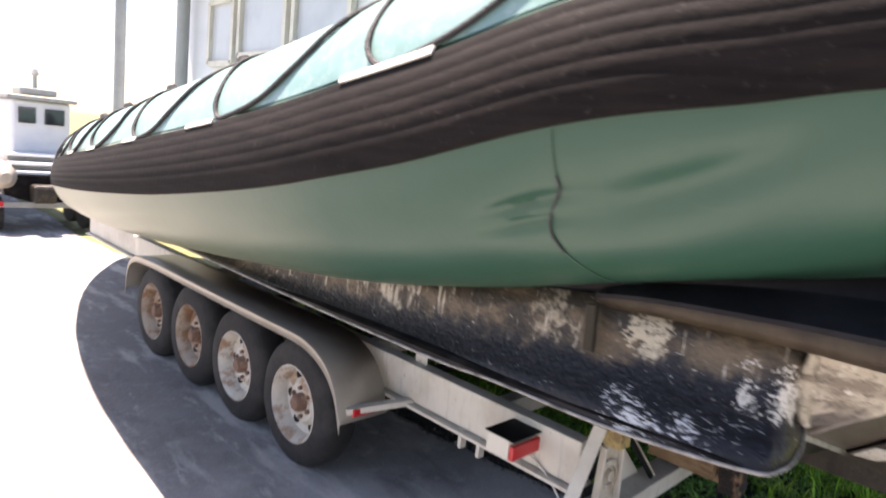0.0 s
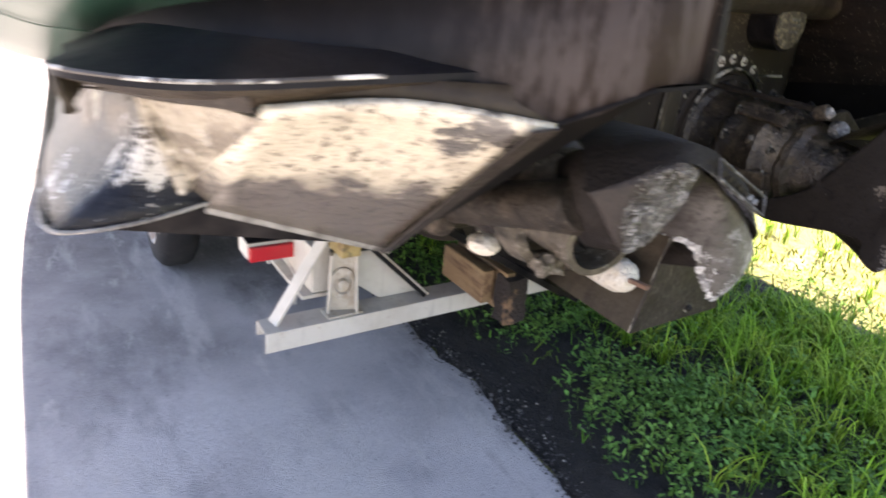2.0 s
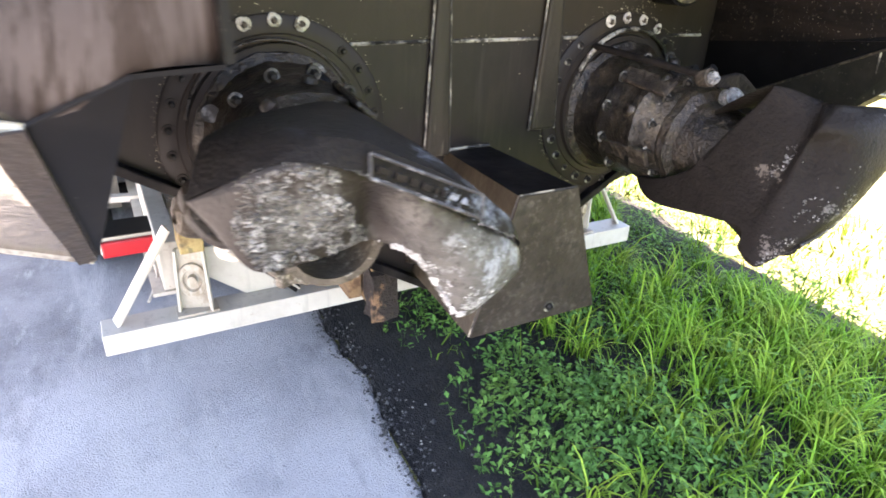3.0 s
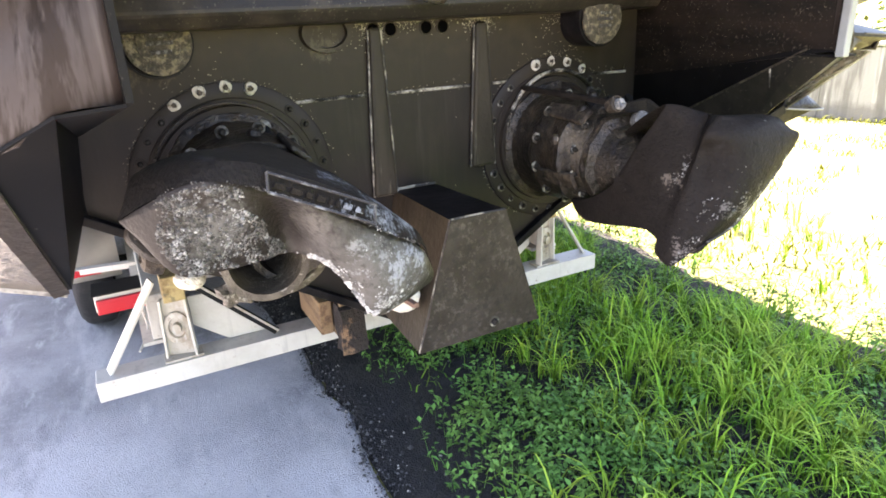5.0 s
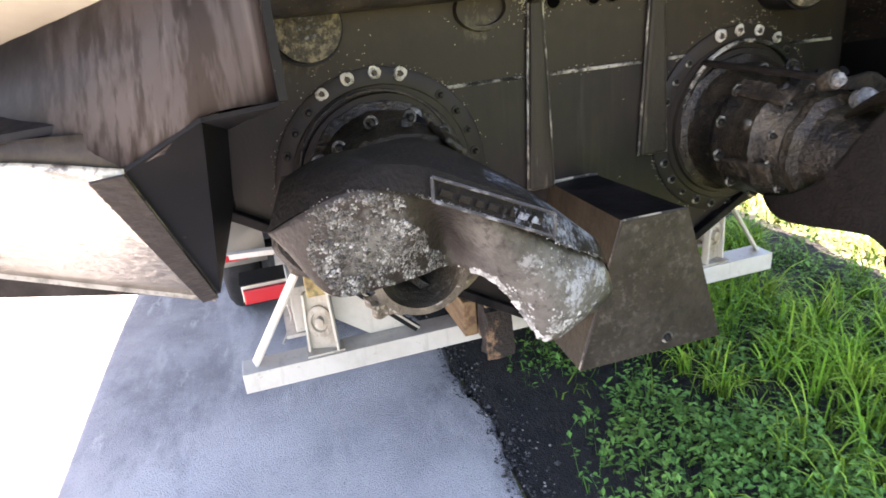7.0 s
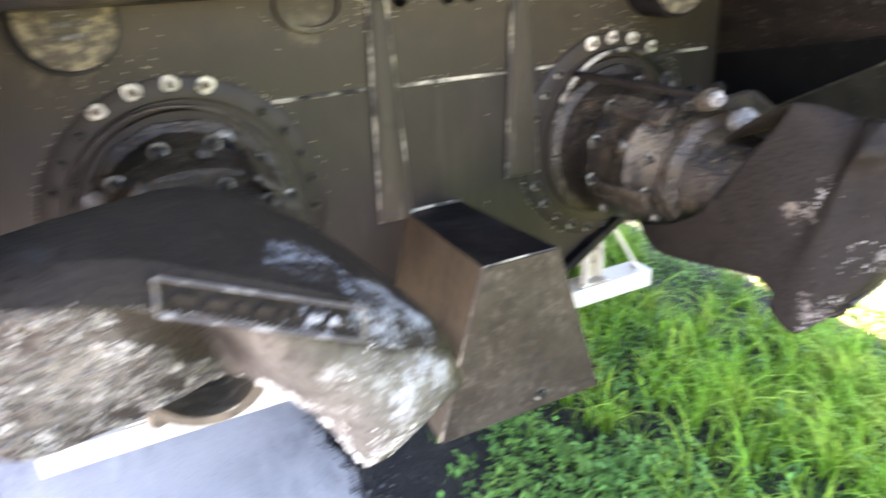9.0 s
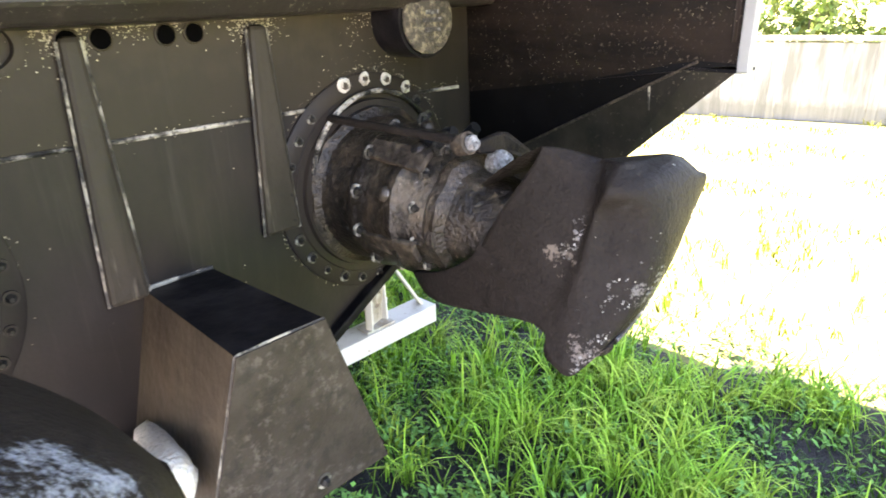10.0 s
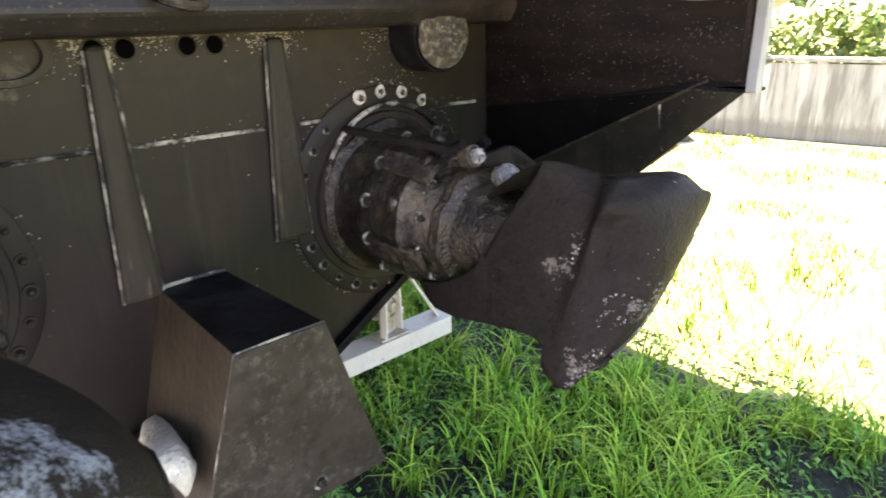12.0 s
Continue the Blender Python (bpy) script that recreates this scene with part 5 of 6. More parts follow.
def bucket():
    n = FINE
    ridge, mid, rim = (smooth_path([c[k] for c in SKIRT], n) for k in range(3))
    up, back = smooth_path(HOOD_UP, n), smooth_path(HOOD_BACK, n)
    bow = lambda a, m, b, t: a.lerp(b, t) + (m - (a + b) / 2) * (4 * t * (1 - t))
    lip = [p + Vector((0, 0.012, 0.004)) for p in ridge]
    rows = [lip, ridge, [a.lerp(b, 0.5) + Vector((0, -0.003, 0.002)) for a, b in zip(ridge, up)], up]
    rows += [[p.lerp(q, t / 5) + Vector((0, 0, 0.012)) * math.sin(math.pi * t / 5) for p, q in zip(up, back)] for t in range(1, 6)]
    hood = part("reverse_bucket", skin(bmesh.new(), rows), "bucket", boat, "scraped brown reverse bucket with white corrosion", smooth=38)
    # the face sits back under the hood's lip towards the inboard end
    tuck = [Vector((0, 0.022 * min(1.0, max(0.0, (i / n - 2.2) / 1.2)), -0.002)) for i in range(len(ridge))]
    face = [[bow(a + s, m, b, t / 10) for a, m, b, s in zip(ridge, mid, rim, tuck)] for t in range(11)]
    part("scooped_face", skin(bmesh.new(), face), "face", hood, "scooped two-lobed face, bleached inboard", solid=0.014, smooth=60)
    bm = bmesh.new()
    skin(bm, [ridge[-1:] + [mid[-1], rim[-1]], [Vector((-0.34, -0.72, 1.15)), Vector((-0.33, -0.72, 1.10)), Vector((-0.34, -0.72, 1.05))], [Vector(HOOD_BACK[-1]), Vector((-0.34, -0.62, 1.06)), Vector((-0.36, -0.62, 1.02))]])
    part("inner_cheek", bm, "bucket", hood, solid=0.014, smooth=45)
    bm = bmesh.new()
    skin(bm, [[Vector(HOOD_UP[0]), ridge[0], rim[0], rim[n]], [Vector((-0.965, -0.77, 1.44)), Vector((-0.98, -0.79, 1.37)), Vector((-0.97, -0.81, 1.31)), Vector((-0.94, -0.84, 1.255))], [Vector((-0.93, -0.70, 1.40)), Vector((-0.93, -0.71, 1.33)), Vector((-0.92, -0.74, 1.28)), Vector((-0.90, -0.79, 1.235))]])
    part("outer_cheek", bm, "bucket", hood, solid=0.014, smooth=30)
    # corrosion grains on the outboard lobe, flakes along the rims and the lip
    left = lambda u, v: 0.98 + 0.1 * math.sin(9 * v) < u < 2.62 + 1.35 * v ** 1.3 + 0.12 * math.sin(17 * v)
    encrust("corrosion_crust", face, [(4200, left, (0.9, 4.05), (0.03, 0.99), (0.0012, 0.0032), -0.25), (420, left, (1.0, 4.05), (0.05, 0.99), (0.003, 0.005), -0.1)], "grain", hood, "dense grey corrosion grains", 3)
    flake_at = lambda u, v: v > 0.90 or (u > 5.4 and v > 0.8) or (u > 6.6 and v > 0.62)
    encrust("corrosion_scale", face, [(900, flake_at, (4.15, 7.9), (0.6, 0.995), (0.0012, 0.004), 0.08), (240, lambda u, v: abs(u - 7.25) < 0.45 and abs(v - 0.78 + 0.12 * (u - 7.25)) < 0.07, (6.8, 7.7), (0.65, 0.9), (0.002, 0.0055), -0.3),
                                     (330, lambda u, v: v > 0.93, (4.3, 7.0), (0.92, 0.998), (0.002, 0.0075), -0.1), (160, lambda u, v: True, (6.2, 8.4), (0.05, 0.6), (0.001, 0.003), 0.05)], "flake", hood, "white flaking corrosion along the rim", 5, 0.25)
    edge = [[p + Vector((0, -0.001, 0.004)) for p in ridge], [p + Vector((0, -0.001, -0.003)) for p in ridge]]
    encrust("lip_crust", edge, [(420, lambda u, v: True, (3.0, 7.9), (0, 1), (0.0006, 0.0019), 0.0), (70, lambda u, v: True, (0.9, 3.0), (0, 1), (0.0008, 0.0018), 0.0)], "grain", hood, "pale crust along the hood's lip", 7, 0.4)
    # cast nameplate with a worn raised device
    a0, a1, b1, b0 = Vector((-0.763, -0.968, 1.468)), Vector((-0.543, -0.957, 1.362)), Vector((-0.552, -0.969, 1.324)), Vector((-0.768, -0.981, 1.432))
    out = Vector((-0.1, -0.9, 0.35)).normalized() * 0.003
    for p, q in ((a0, a1), (a1, b1), (b1, b0), (b0, a0)):
        part("plate_rim", hose(bmesh.new(), [p + out, p.lerp(q, 0.33) + out * 1.1, p.lerp(q, 0.67) + out * 0.9, q + out], 0.0032, 6), "platerim", hood)
    for t0, t1 in ((0.06, 0.16), (0.21, 0.30), (0.34, 0.40), (0.44, 0.52), (0.555, 0.585), (0.62, 0.66), (0.69, 0.77), (0.81, 0.89)):
        p, q = a0.lerp(b0, 0.5).lerp(a1.lerp(b1, 0.5), t0), a0.lerp(b0, 0.5).lerp(a1.lerp(b1, 0.5), t1)
        part("raised_bar", bar(bmesh.new(), p - out * 0.75, q - out * 0.75, 0.004, 0.013), "bucket", hood, bevel=0.002)
    part("nozzle", lathe(bmesh.new(), (-0.71, -0.46, 1.215), (-0.12, -1, -0.10), [(0, 0.125), (0.16, 0.108), (0.22, 0.108), (0.25, 0.106), (0.25, 0.088), (0.05, 0.085)], 36), "nozzlecast", hood, "round steering nozzle under the bucket", smooth=40)
    # dark disc closes the nozzle, the bore's shade put into its colour
    part("nozzle_bore", lathe(bmesh.new(), (-0.717, -0.52, 1.209), (-0.12, -1, -0.10), [(0, 0.084), (0.01, 0.084)], 28), "bore", hood)
    arm = part("pivot_arm", lathe(bmesh.new(), (-0.935, -0.30, 1.165), (-0.03, -0.54, 0.185), [(0, 0.046), (0.01, 0.056), (0.10, 0.058), (0.22, 0.057), (0.40, 0.058), (0.54, 0.06), (0.56, 0.05)], 24), "armcast", hood, "thick brown pivot arm of the bucket", smooth=50)
    for v in arm.data.vertices:
        v.co += noise.noise_vector(v.co * 14) * 0.008
    boss = part("pivot_boss", lathe(bmesh.new(), (-0.955, -0.315, 1.135), (-1, -0.15, 0.1), [(0, 0.058), (0.03, 0.056), (0.045, 0.045), (0.05, 0.02), (0.04, 0.016)], 18), "rustcast", hood, "flaking pivot boss", smooth=40)
    for v in boss.data.vertices:
        v.co += noise.noise_vector(v.co * 40) * 0.006
    part("steering_ring", lathe(bmesh.new(), (-0.66, -0.40, 1.17), (-0.05, -1, -0.1), [(0, 0.175), (0.03, 0.18), (0.10, 0.165), (0.11, 0.14), (0.03, 0.14)], 32), "nozzlecast", hood, "brown steering ring", smooth=40)
    return hood


bucket()
for x, y, z, rr in ((-0.82, -0.60, 1.09, 0.034), (-0.785, -0.61, 1.08, 0.026)):
    bm = bmesh.new()
    bmesh.ops.create_icosphere(bm, subdivisions=3, radius=rr)
    for v in bm.verts:
        v.co = Vector((x, y, z)) + v.co * (0.9 + 0.6 * noise.noise(v.co * 45 + Vector((x * 50, 0, 0))))
    part("nozzle_lug", bm, "nozzlecast", boat, "crusted pale lug under the nozzle", smooth=60)

# the other bucket hangs lower and shows its inner cheek: columns from the hood's edge to the rim, inboard to outboard
CHEEK = [
    ((0.554, -0.712, 1.439), (0.543, -0.701, 1.404), (0.513, -0.631, 1.285), (0.505, -0.550, 1.156), (0.511, -0.415, 1.069), (0.516, -0.307, 1.042)),
    ((0.581, -0.750, 1.436), (0.567, -0.761, 1.393), (0.532, -0.728, 1.285), (0.513, -0.674, 1.166), (0.505, -0.577, 1.069), (0.505, -0.415, 0.983)),
    ((0.624, -0.811, 1.415), (0.587, -0.827, 1.364), (0.555, -0.816, 1.268), (0.530, -0.789, 1.161), (0.507, -0.768, 1.086), (0.491, -0.747, 1.038)),
    ((0.618, -0.845, 1.415), (0.564, -0.859, 1.365), (0.556, -0.848, 1.292), (0.530, -0.840, 1.188), (0.499, -0.827, 1.074), (0.468, -0.796, 0.985)),
    ((0.611, -0.878, 1.417), (0.551, -0.885, 1.364), (0.571, -0.865, 1.311), (0.556, -0.875, 1.215), (0.515, -0.878, 1.083), (0.465, -0.858, 0.957)),
    ((0.680, -0.880, 1.410), (0.620, -0.930, 1.375), (0.630, -0.953, 1.310), (0.615, -0.962, 1.210), (0.565, -0.945, 1.100), (0.490, -0.890, 0.985)),
    ((0.800, -0.880, 1.400), (0.760, -0.935, 1.385), (0.770, -0.960, 1.320), (0.735, -0.965, 1.220), (0.655, -0.950, 1.120), (0.530, -0.920, 1.030)),
    ((0.850, -0.900, 1.385), (0.870, -0.930, 1.355), (0.905, -0.940, 1.320), (0.800, -0.930, 1.190), (0.670, -0.930, 1.080), (0.545, -0.930, 1.040)),
]
cols = [smooth_path(c, 5) for c in CHEEK]
grid = [smooth_path([c[k] for c in cols], FINE) for k in range(len(cols[0]))]
top = grid[0]
rear = smooth_path([(0.549, -0.545, 1.328), (0.581, -0.523, 1.307), (0.624, -0.511, 1.306), (0.656, -0.489, 1.309), (0.716, -0.509, 1.317), (0.773, -0.590, 1.326), (0.840, -0.620, 1.310), (0.900, -0.660, 1.280)], FINE)
sb = part("reverse_bucket", skin(bmesh.new(), [[a.lerp(b, t / 4) + Vector((0, 0, 0.01)) * math.sin(math.pi * t / 4) for a, b in zip(top, rear)] for t in range(5)]), "bucket", boat, "brown reverse bucket with scraped patches", smooth=40)
part("inner_cheek", skin(bmesh.new(), grid), "bucket", sb, "dented inner cheek and lobe with white scrapes", solid=0.014, smooth=40)
outer = [r[-1] for r in grid]
part("outer_cheek", skin(bmesh.new(), [outer[:18]] + [[p + Vector((dx, dy, dz)) * (1 - k / 17) for k, p in enumerate(outer[:18])] for dx, dy, dz in ((0.02, 0.12, -0.05), (-0.03, 0.27, -0.13))]), "bucket", sb, solid=0.014, smooth=40)
near = lambda u0, v0, a, b: (lambda u, v: ((u - u0) / a) ** 2 + ((v - v0) / b) ** 2 < 1)
encrust("scraped_crust", grid, [(170, near(1.95, 0.44, 0.3, 0.1), (1.6, 2.3), (0.3, 0.6), (0.0015, 0.005), -0.1), (520, near(6.75, 0.68, 0.35, 0.2), (6.3, 7.0), (0.45, 0.9), (0.0015, 0.006), 0.02), (170, near(4.5, 0.72, 0.4, 0.07), (4.0, 5.0), (0.6, 0.85), (0.0015, 0.004), -0.05),
                               (120, near(5.4, 0.70, 0.25, 0.06), (5.1, 5.7), (0.6, 0.8), (0.002, 0.006), -0.1), (260, near(4.6, 0.93, 0.7, 0.08), (4.0, 5.6), (0.84, 0.99), (0.001, 0.004), 0.0), (120, lambda u, v: True, (3.6, 6.6), (0.4, 0.95), (0.001, 0.003), 0.1), (30, near(6.0, 0.14, 0.2, 0.04), (5.7, 6.3), (0.08, 0.2), (0.002, 0.005), -0.2)], "grain", sb, "scattered pale scrapes and crust", 9, 0.3)
part("lobe_edge", hose(bmesh.new(), [r[-1] for r in grid[13::2]] , 0.005, 6, 2), "crust", sb, "pale worn edge of the lobe")
part("nozzle", lathe(bmesh.new(), (0.62, -0.55, 1.16), (0.05, -1, -0.45), [(0, 0.12), (0.2, 0.115), (0.26, 0.118), (0.27, 0.118), (0.27, 0.098), (0.15, 0.095)], 32), "bucket", sb, "round steering nozzle under the bucket", smooth=40)
for x, y, z, rx, ry, rz in ((-0.895, -0.44, 1.09, 0.045, 0.05, 0.03),):
    bm = bmesh.new()
    bmesh.ops.create_icosphere(bm, subdivisions=3, radius=1.0)
    for v in bm.verts:
        v.co = Vector((x, y, z)) + Vector((v.co.x * rx, v.co.y * ry, v.co.z * rz)) * (0.95 + 0.12 * noise.noise(v.co * 1.6))
    part("anode", bm, "zinc", boat, "pale eroded zinc anode", smooth=60)
bm = lathe(bmesh.new(), (-0.182, -0.08, 0.785), (-0.088, -0.38, 0.09), [(0, 0.012), (0.008, 0.024), (0.03, 0.031), (0.12, 0.042), (0.25, 0.055), (0.33, 0.06), (0.37, 0.052), (0.39, 0.036), (0.398, 0.012)], 28)
for v in bm.verts:
    v.co += noise.noise_vector(v.co * 25) * 0.006 + noise.noise_vector(v.co * 90) * 0.005
part("anode", bm, "zinc", boat, "cream bullet-shaped zinc anode", smooth=60)

part("anode_strut", bar(bmesh.new(), (-0.22, -0.01, 0.72), (-0.235, -0.19, 0.80), 0.04, 0.03), "jet", boat, bevel=0.006)
part("anode_stud", bar(bmesh.new(), (-0.272, -0.45, 0.872), (-0.268, -0.53, 0.878), 0.022, 0.016), "rust", boat, "rusty stub beyond the anode", bevel=0.004)
# centre skeg box on the transom
A, C, E = (0.088, 0.0, 1.105), (0.105, -0.468, 1.115), (0.242, -0.472, 0.673)
sk = part("skeg_box", poly(bmesh.new(), [(-A[0], A[1], A[2]), A, C, (-C[0], C[1], C[2])]), "black", boat, "black box between the jets", solid=0.012)
part("box_front", poly(bmesh.new(), [(-C[0], C[1], C[2]), C, E, (-E[0], E[1], E[2])]), "boxface", sk, "brown worn face of the box", solid=0.012)
for s in (-1, 1):
    part("box_side", poly(bmesh.new(), [(s * A[0], 0, A[2]), (s * C[0], C[1], C[2]), (s * E[0], E[1], E[2]), (s * 0.208, 0, 0.66)]), "boxside", sk, solid=0.012)
bolt(bolt_dark, (0.05, -0.478, 0.715), sk, 1.3)
part("box_edge", hose(bmesh.new(), [(-C[0], C[1] - 0.004, C[2]), (0, C[1] - 0.004, C[2] + 0.001), (C[0], C[1] - 0.004, C[2])], 0.0035, 6), "weld", sk, "pale worn edge")
for s in (-1, 1):
    part("box_edge", hose(bmesh.new(), [(s * C[0], C[1] - 0.003, C[2]), (s * (C[0] + E[0]) / 2, (C[1] + E[1]) / 2 - 0.003, (C[2] + E[2]) / 2), (s * E[0], E[1] - 0.003, E[2])], 0.003, 6), "weld", sk)
part("box_weld", hose(bmesh.new(), [(-A[0], -0.004, A[2] + 0.004), (0, -0.004, A[2] + 0.006), (A[0], -0.004, A[2] + 0.004)], 0.006, 6), "weld", sk, "pale weld along the transom")

# ---- cabin on the boat ----
cab = part("cabin", boxed((-1.0, 1.9, 1.6), (1.0, 4.75, 2.95)), "cabin", boat, "pale grey cabin of the boat", bevel=0.05)
for y0, y1, z0, z1 in ((3.0, 3.62, 2.35, 2.85), (3.72, 4.1, 2.3, 2.75), (2.3, 2.9, 2.4, 2.85)):
    part("cabin_window", boxed((-1.02, y0, z0), (-1.0, y1, z1)), "haze", cab, "pale clouded cabin window")
    fr = bmesh.new()
    for a, b2 in (((-1.03, y0, z0), (-1.03, y1, z0)), ((-1.03, y0, z1), (-1.03, y1, z1)), ((-1.03, y0, z0), (-1.03, y0, z1)), ((-1.03, y1, z0), (-1.03, y1, z1))):
        bar(fr, a, b2, 0.04, 0.04)
    part("window_frame", fr, "white", cab)
# unseen roof and posts, added only to shade the stern and the ground aft
part("shade_canopy", prism(bmesh.new(), [(-1.35, -1.5, 3.05), (2.55, -1.5, 3.05), (2.15, 0.4, 3.05), (1.35, 0.9, 3.05), (1.35, 4.8, 3.05), (-1.35, 4.8, 3.05)], (0, 0, 0.05)), "post", cab, "grey unseen roof added over the aft deck to cast shade", bevel=0.02)
for px, py in ((-1.2, 0.4), (1.2, 0.4), (1.2, -1.2)):
    part("shade_canopy_post", lathe(bmesh.new(), (px, py, 1.8), (0, 0, 1), [(0, 0.03), (1.26, 0.03)], 12), "post", cab, smooth=40)
for y in (4.45, 5.9):
    part("cabin_post", lathe(bmesh.new(), (-1.1, y, 1.7), (0, 0, 1), [(0, 0.05), (2.2, 0.05)], 14), "post", cab, "grey upright pole", smooth=40)

# ---- the trailer ----
trailer = thing("boat_trailer", (0, 0, -0.008), "white four-axle boat trailer with rusty wheels", "trailer")
bm = bmesh.new()
x0, x1, y0, z0, z1, t = -1.25, 1.235, 0.34, 0.37, 0.455, 0.008
prism(bm, [(x0, y0, z0), (x0, y0, z1), (x0, y0 + 0.12, z1), (x0, y0 + 0.12, z0 + 0.02), (x0, y0 + 0.12 - t, z0 + 0.02), (x0, y0 + 0.12 - t, z1 - t), (x0, y0 + t, z1 - t), (x0, y0 + t, z0)], (x1 - x0, 0, 0))
part("rear_channel", bm, "white", trailer, "white steel channel across the trailer's tail", bevel=0.003)
for s in (-1, 1):
    X = lambda v: s * v
    bm = bmesh.new()
    box(bm, (min(X(0.94), X(1.02)), 0.47, 0.52), (max(X(0.94), X(1.02)), 7.0, 0.72))
    part("side_rail", bm, "white", trailer, "white box-section side rail", bevel=0.006)
    bm = bmesh.new()
    box(bm, (min(X(0.90), X(1.06)), 0.47, 0.50), (max(X(0.90), X(1.06)), 7.0, 0.515))
    part("rail_flange", bm, "white", trailer)
    part("brace", bar(bmesh.new(), (X(1.20), 0.41, 0.455), (X(0.982), 0.42, 0.80), 0.055, 0.012, (s * -1.0, 0.25, 0)), "white", trailer, "slanting flat brace", bevel=0.003)
    # upright plate set askew, stiffened at both edges, with a spool
    P, Q = Vector((X(0.98), 0.41, 0)), Vector((X(0.862), 0.375, 0))
    at = lambda t, z: P.lerp(Q, t) + Vector((0, 0, z))
    out = Vector((s * 0.28, -0.96, 0)).normalized()
    part("gusset", prism(bmesh.new(), [at(0, 0.456), at(1, 0.456), at(0.92, 0.72), at(0.1, 0.72)], -out * 0.01), "dirtywhite", trailer, "stained white gusset plate", bevel=0.002)
    for t0, t1 in ((0.03, 0.12), (0.97, 0.9)):
        part("gusset_flange", bar(bmesh.new(), at(t0, 0.457) + out * 0.012, at(t1, 0.72) + out * 0.012, 0.01, 0.03, out), "white", trailer, bevel=0.002)
    part("gusset_foot", boxed((min(X(0.845), X(0.995)), 0.35, 0.456), (max(X(0.845), X(0.995)), 0.43, 0.466)), "dirtywhite", trailer, bevel=0.002)
    bm = lathe(bmesh.new(), at(0.5, 0.59), out, [(0, 0.052), (0.012, 0.052), (0.016, 0.046), (0.016, 0.034), (0.004, 0.031), (0.004, 0.018), (0.026, 0.017), (0.026, 0.008)], 28)
    bmesh.ops.transform(bm, matrix=Matrix.Translation((0, 0, 0.59)) @ Matrix.Diagonal((1, 1, 1.35, 1)) @ Matrix.Translation((0, 0, -0.59)), verts=bm.verts)
    part("spool", bm, "dirtywhite", trailer, "oval flanged spool on the gusset", smooth=40)
    part("inner_plate", prism(bmesh.new(), [(X(0.862), 0.44, 0.69), (X(0.77), 0.44, 0.69), (X(0.53), 0.44, 0.458), (X(0.725), 0.44, 0.458), (X(0.858), 0.44, 0.56)], (0, 0.01, 0)), "white", trailer, "white web plate", bevel=0.002)
    part("inner_brace", bar(bmesh.new(), (X(0.835), 0.375, 0.765), (X(0.535), 0.37, 0.470), 0.032, 0.014, (0, 1, 0)), "hose", trailer, "dark slanting channel", bevel=0.003)
    part("brace_edge", bar(bmesh.new(), (X(0.838), 0.365, 0.778), (X(0.53), 0.36, 0.476), 0.008, 0.006, (0, 1, 0)), "dirtywhite", trailer)
    part("timber_post", boxed((min(X(0.872), X(0.955)), 0.335, 0.722), (max(X(0.872), X(0.955)), 0.46, 0.83)), "tag", trailer, "weathered yellow timber block", bevel=0.006)
    part("bunk", bar(bmesh.new(), (X(0.86), 0.46, 0.90), (X(0.9), 5.5, 0.92), 0.12, 0.06), "carpet", trailer, "dark carpeted bunk rail", bevel=0.01)
    lamp = part("tail_light", boxed((min(X(1.0), X(1.21)), 0.70, 0.60), (max(X(1.0), X(1.21)), 0.82, 0.685)), "white", trailer, "tail light on a white bracket", bevel=0.004)
    part("red_lens", boxed((min(X(1.0), X(1.205)), 0.675, 0.595), (max(X(1.0), X(1.205)), 0.70, 0.66)), "red", lamp, "red lens", bevel=0.006)
    part("light_cap", boxed((min(X(0.99), X(1.215)), 0.67, 0.685), (max(X(0.99), X(1.215)), 0.83, 0.69)), "hose", lamp)
    part("light_wire", hose(bmesh.new(), [(X(1.05), 0.75, 0.60), (X(1.03), 0.62, 0.52), (X(1.08), 0.5, 0.47)], 0.005), "white", lamp)
    part("bunk_tag", boxed((min(X(0.962), X(0.968)), 1.47, 0.70), (max(X(0.962), X(0.968)), 1.56, 0.77)), "white", trailer, "small white tag", bevel=0.002)
    # long fender
    prof = [(1.60, 0.44), (1.66, 0.60), (1.76, 0.71), (1.92, 0.775), (2.1, 0.79), (2.6, 0.785), (3.4, 0.78), (4.2, 0.775), (4.5, 0.74), (4.62, 0.64), (4.66, 0.45)]
    bm = bmesh.new()
    pr = [(Vector((0, a, b))) for a, b in prof]
    pr = smooth_path(pr, 4)
    skin(bm, [[(X(1.41), p.y, p.z - 0.05) for p in pr], [(X(1.41), p.y, p.z - 0.006) for p in pr], [(X(1.40), p.y, p.z) for p in pr], [(X(1.10), p.y, p.z) for p in pr]])
    fen = part("fender", bm, "fender", trailer, "long rounded metal fender over four wheels", smooth=40, solid=0.006)
    part("fender_bar", bar(bmesh.new(), (X(1.36), 1.62, 0.50), (X(0.98), 1.50, 0.52), 0.05, 0.03), "white", fen)
    part("side_marker", boxed((min(X(1.20), X(1.34)), 1.575, 0.475), (max(X(1.20), X(1.34)), 1.60, 0.515)), "red", fen, "small red side marker", bevel=0.004)
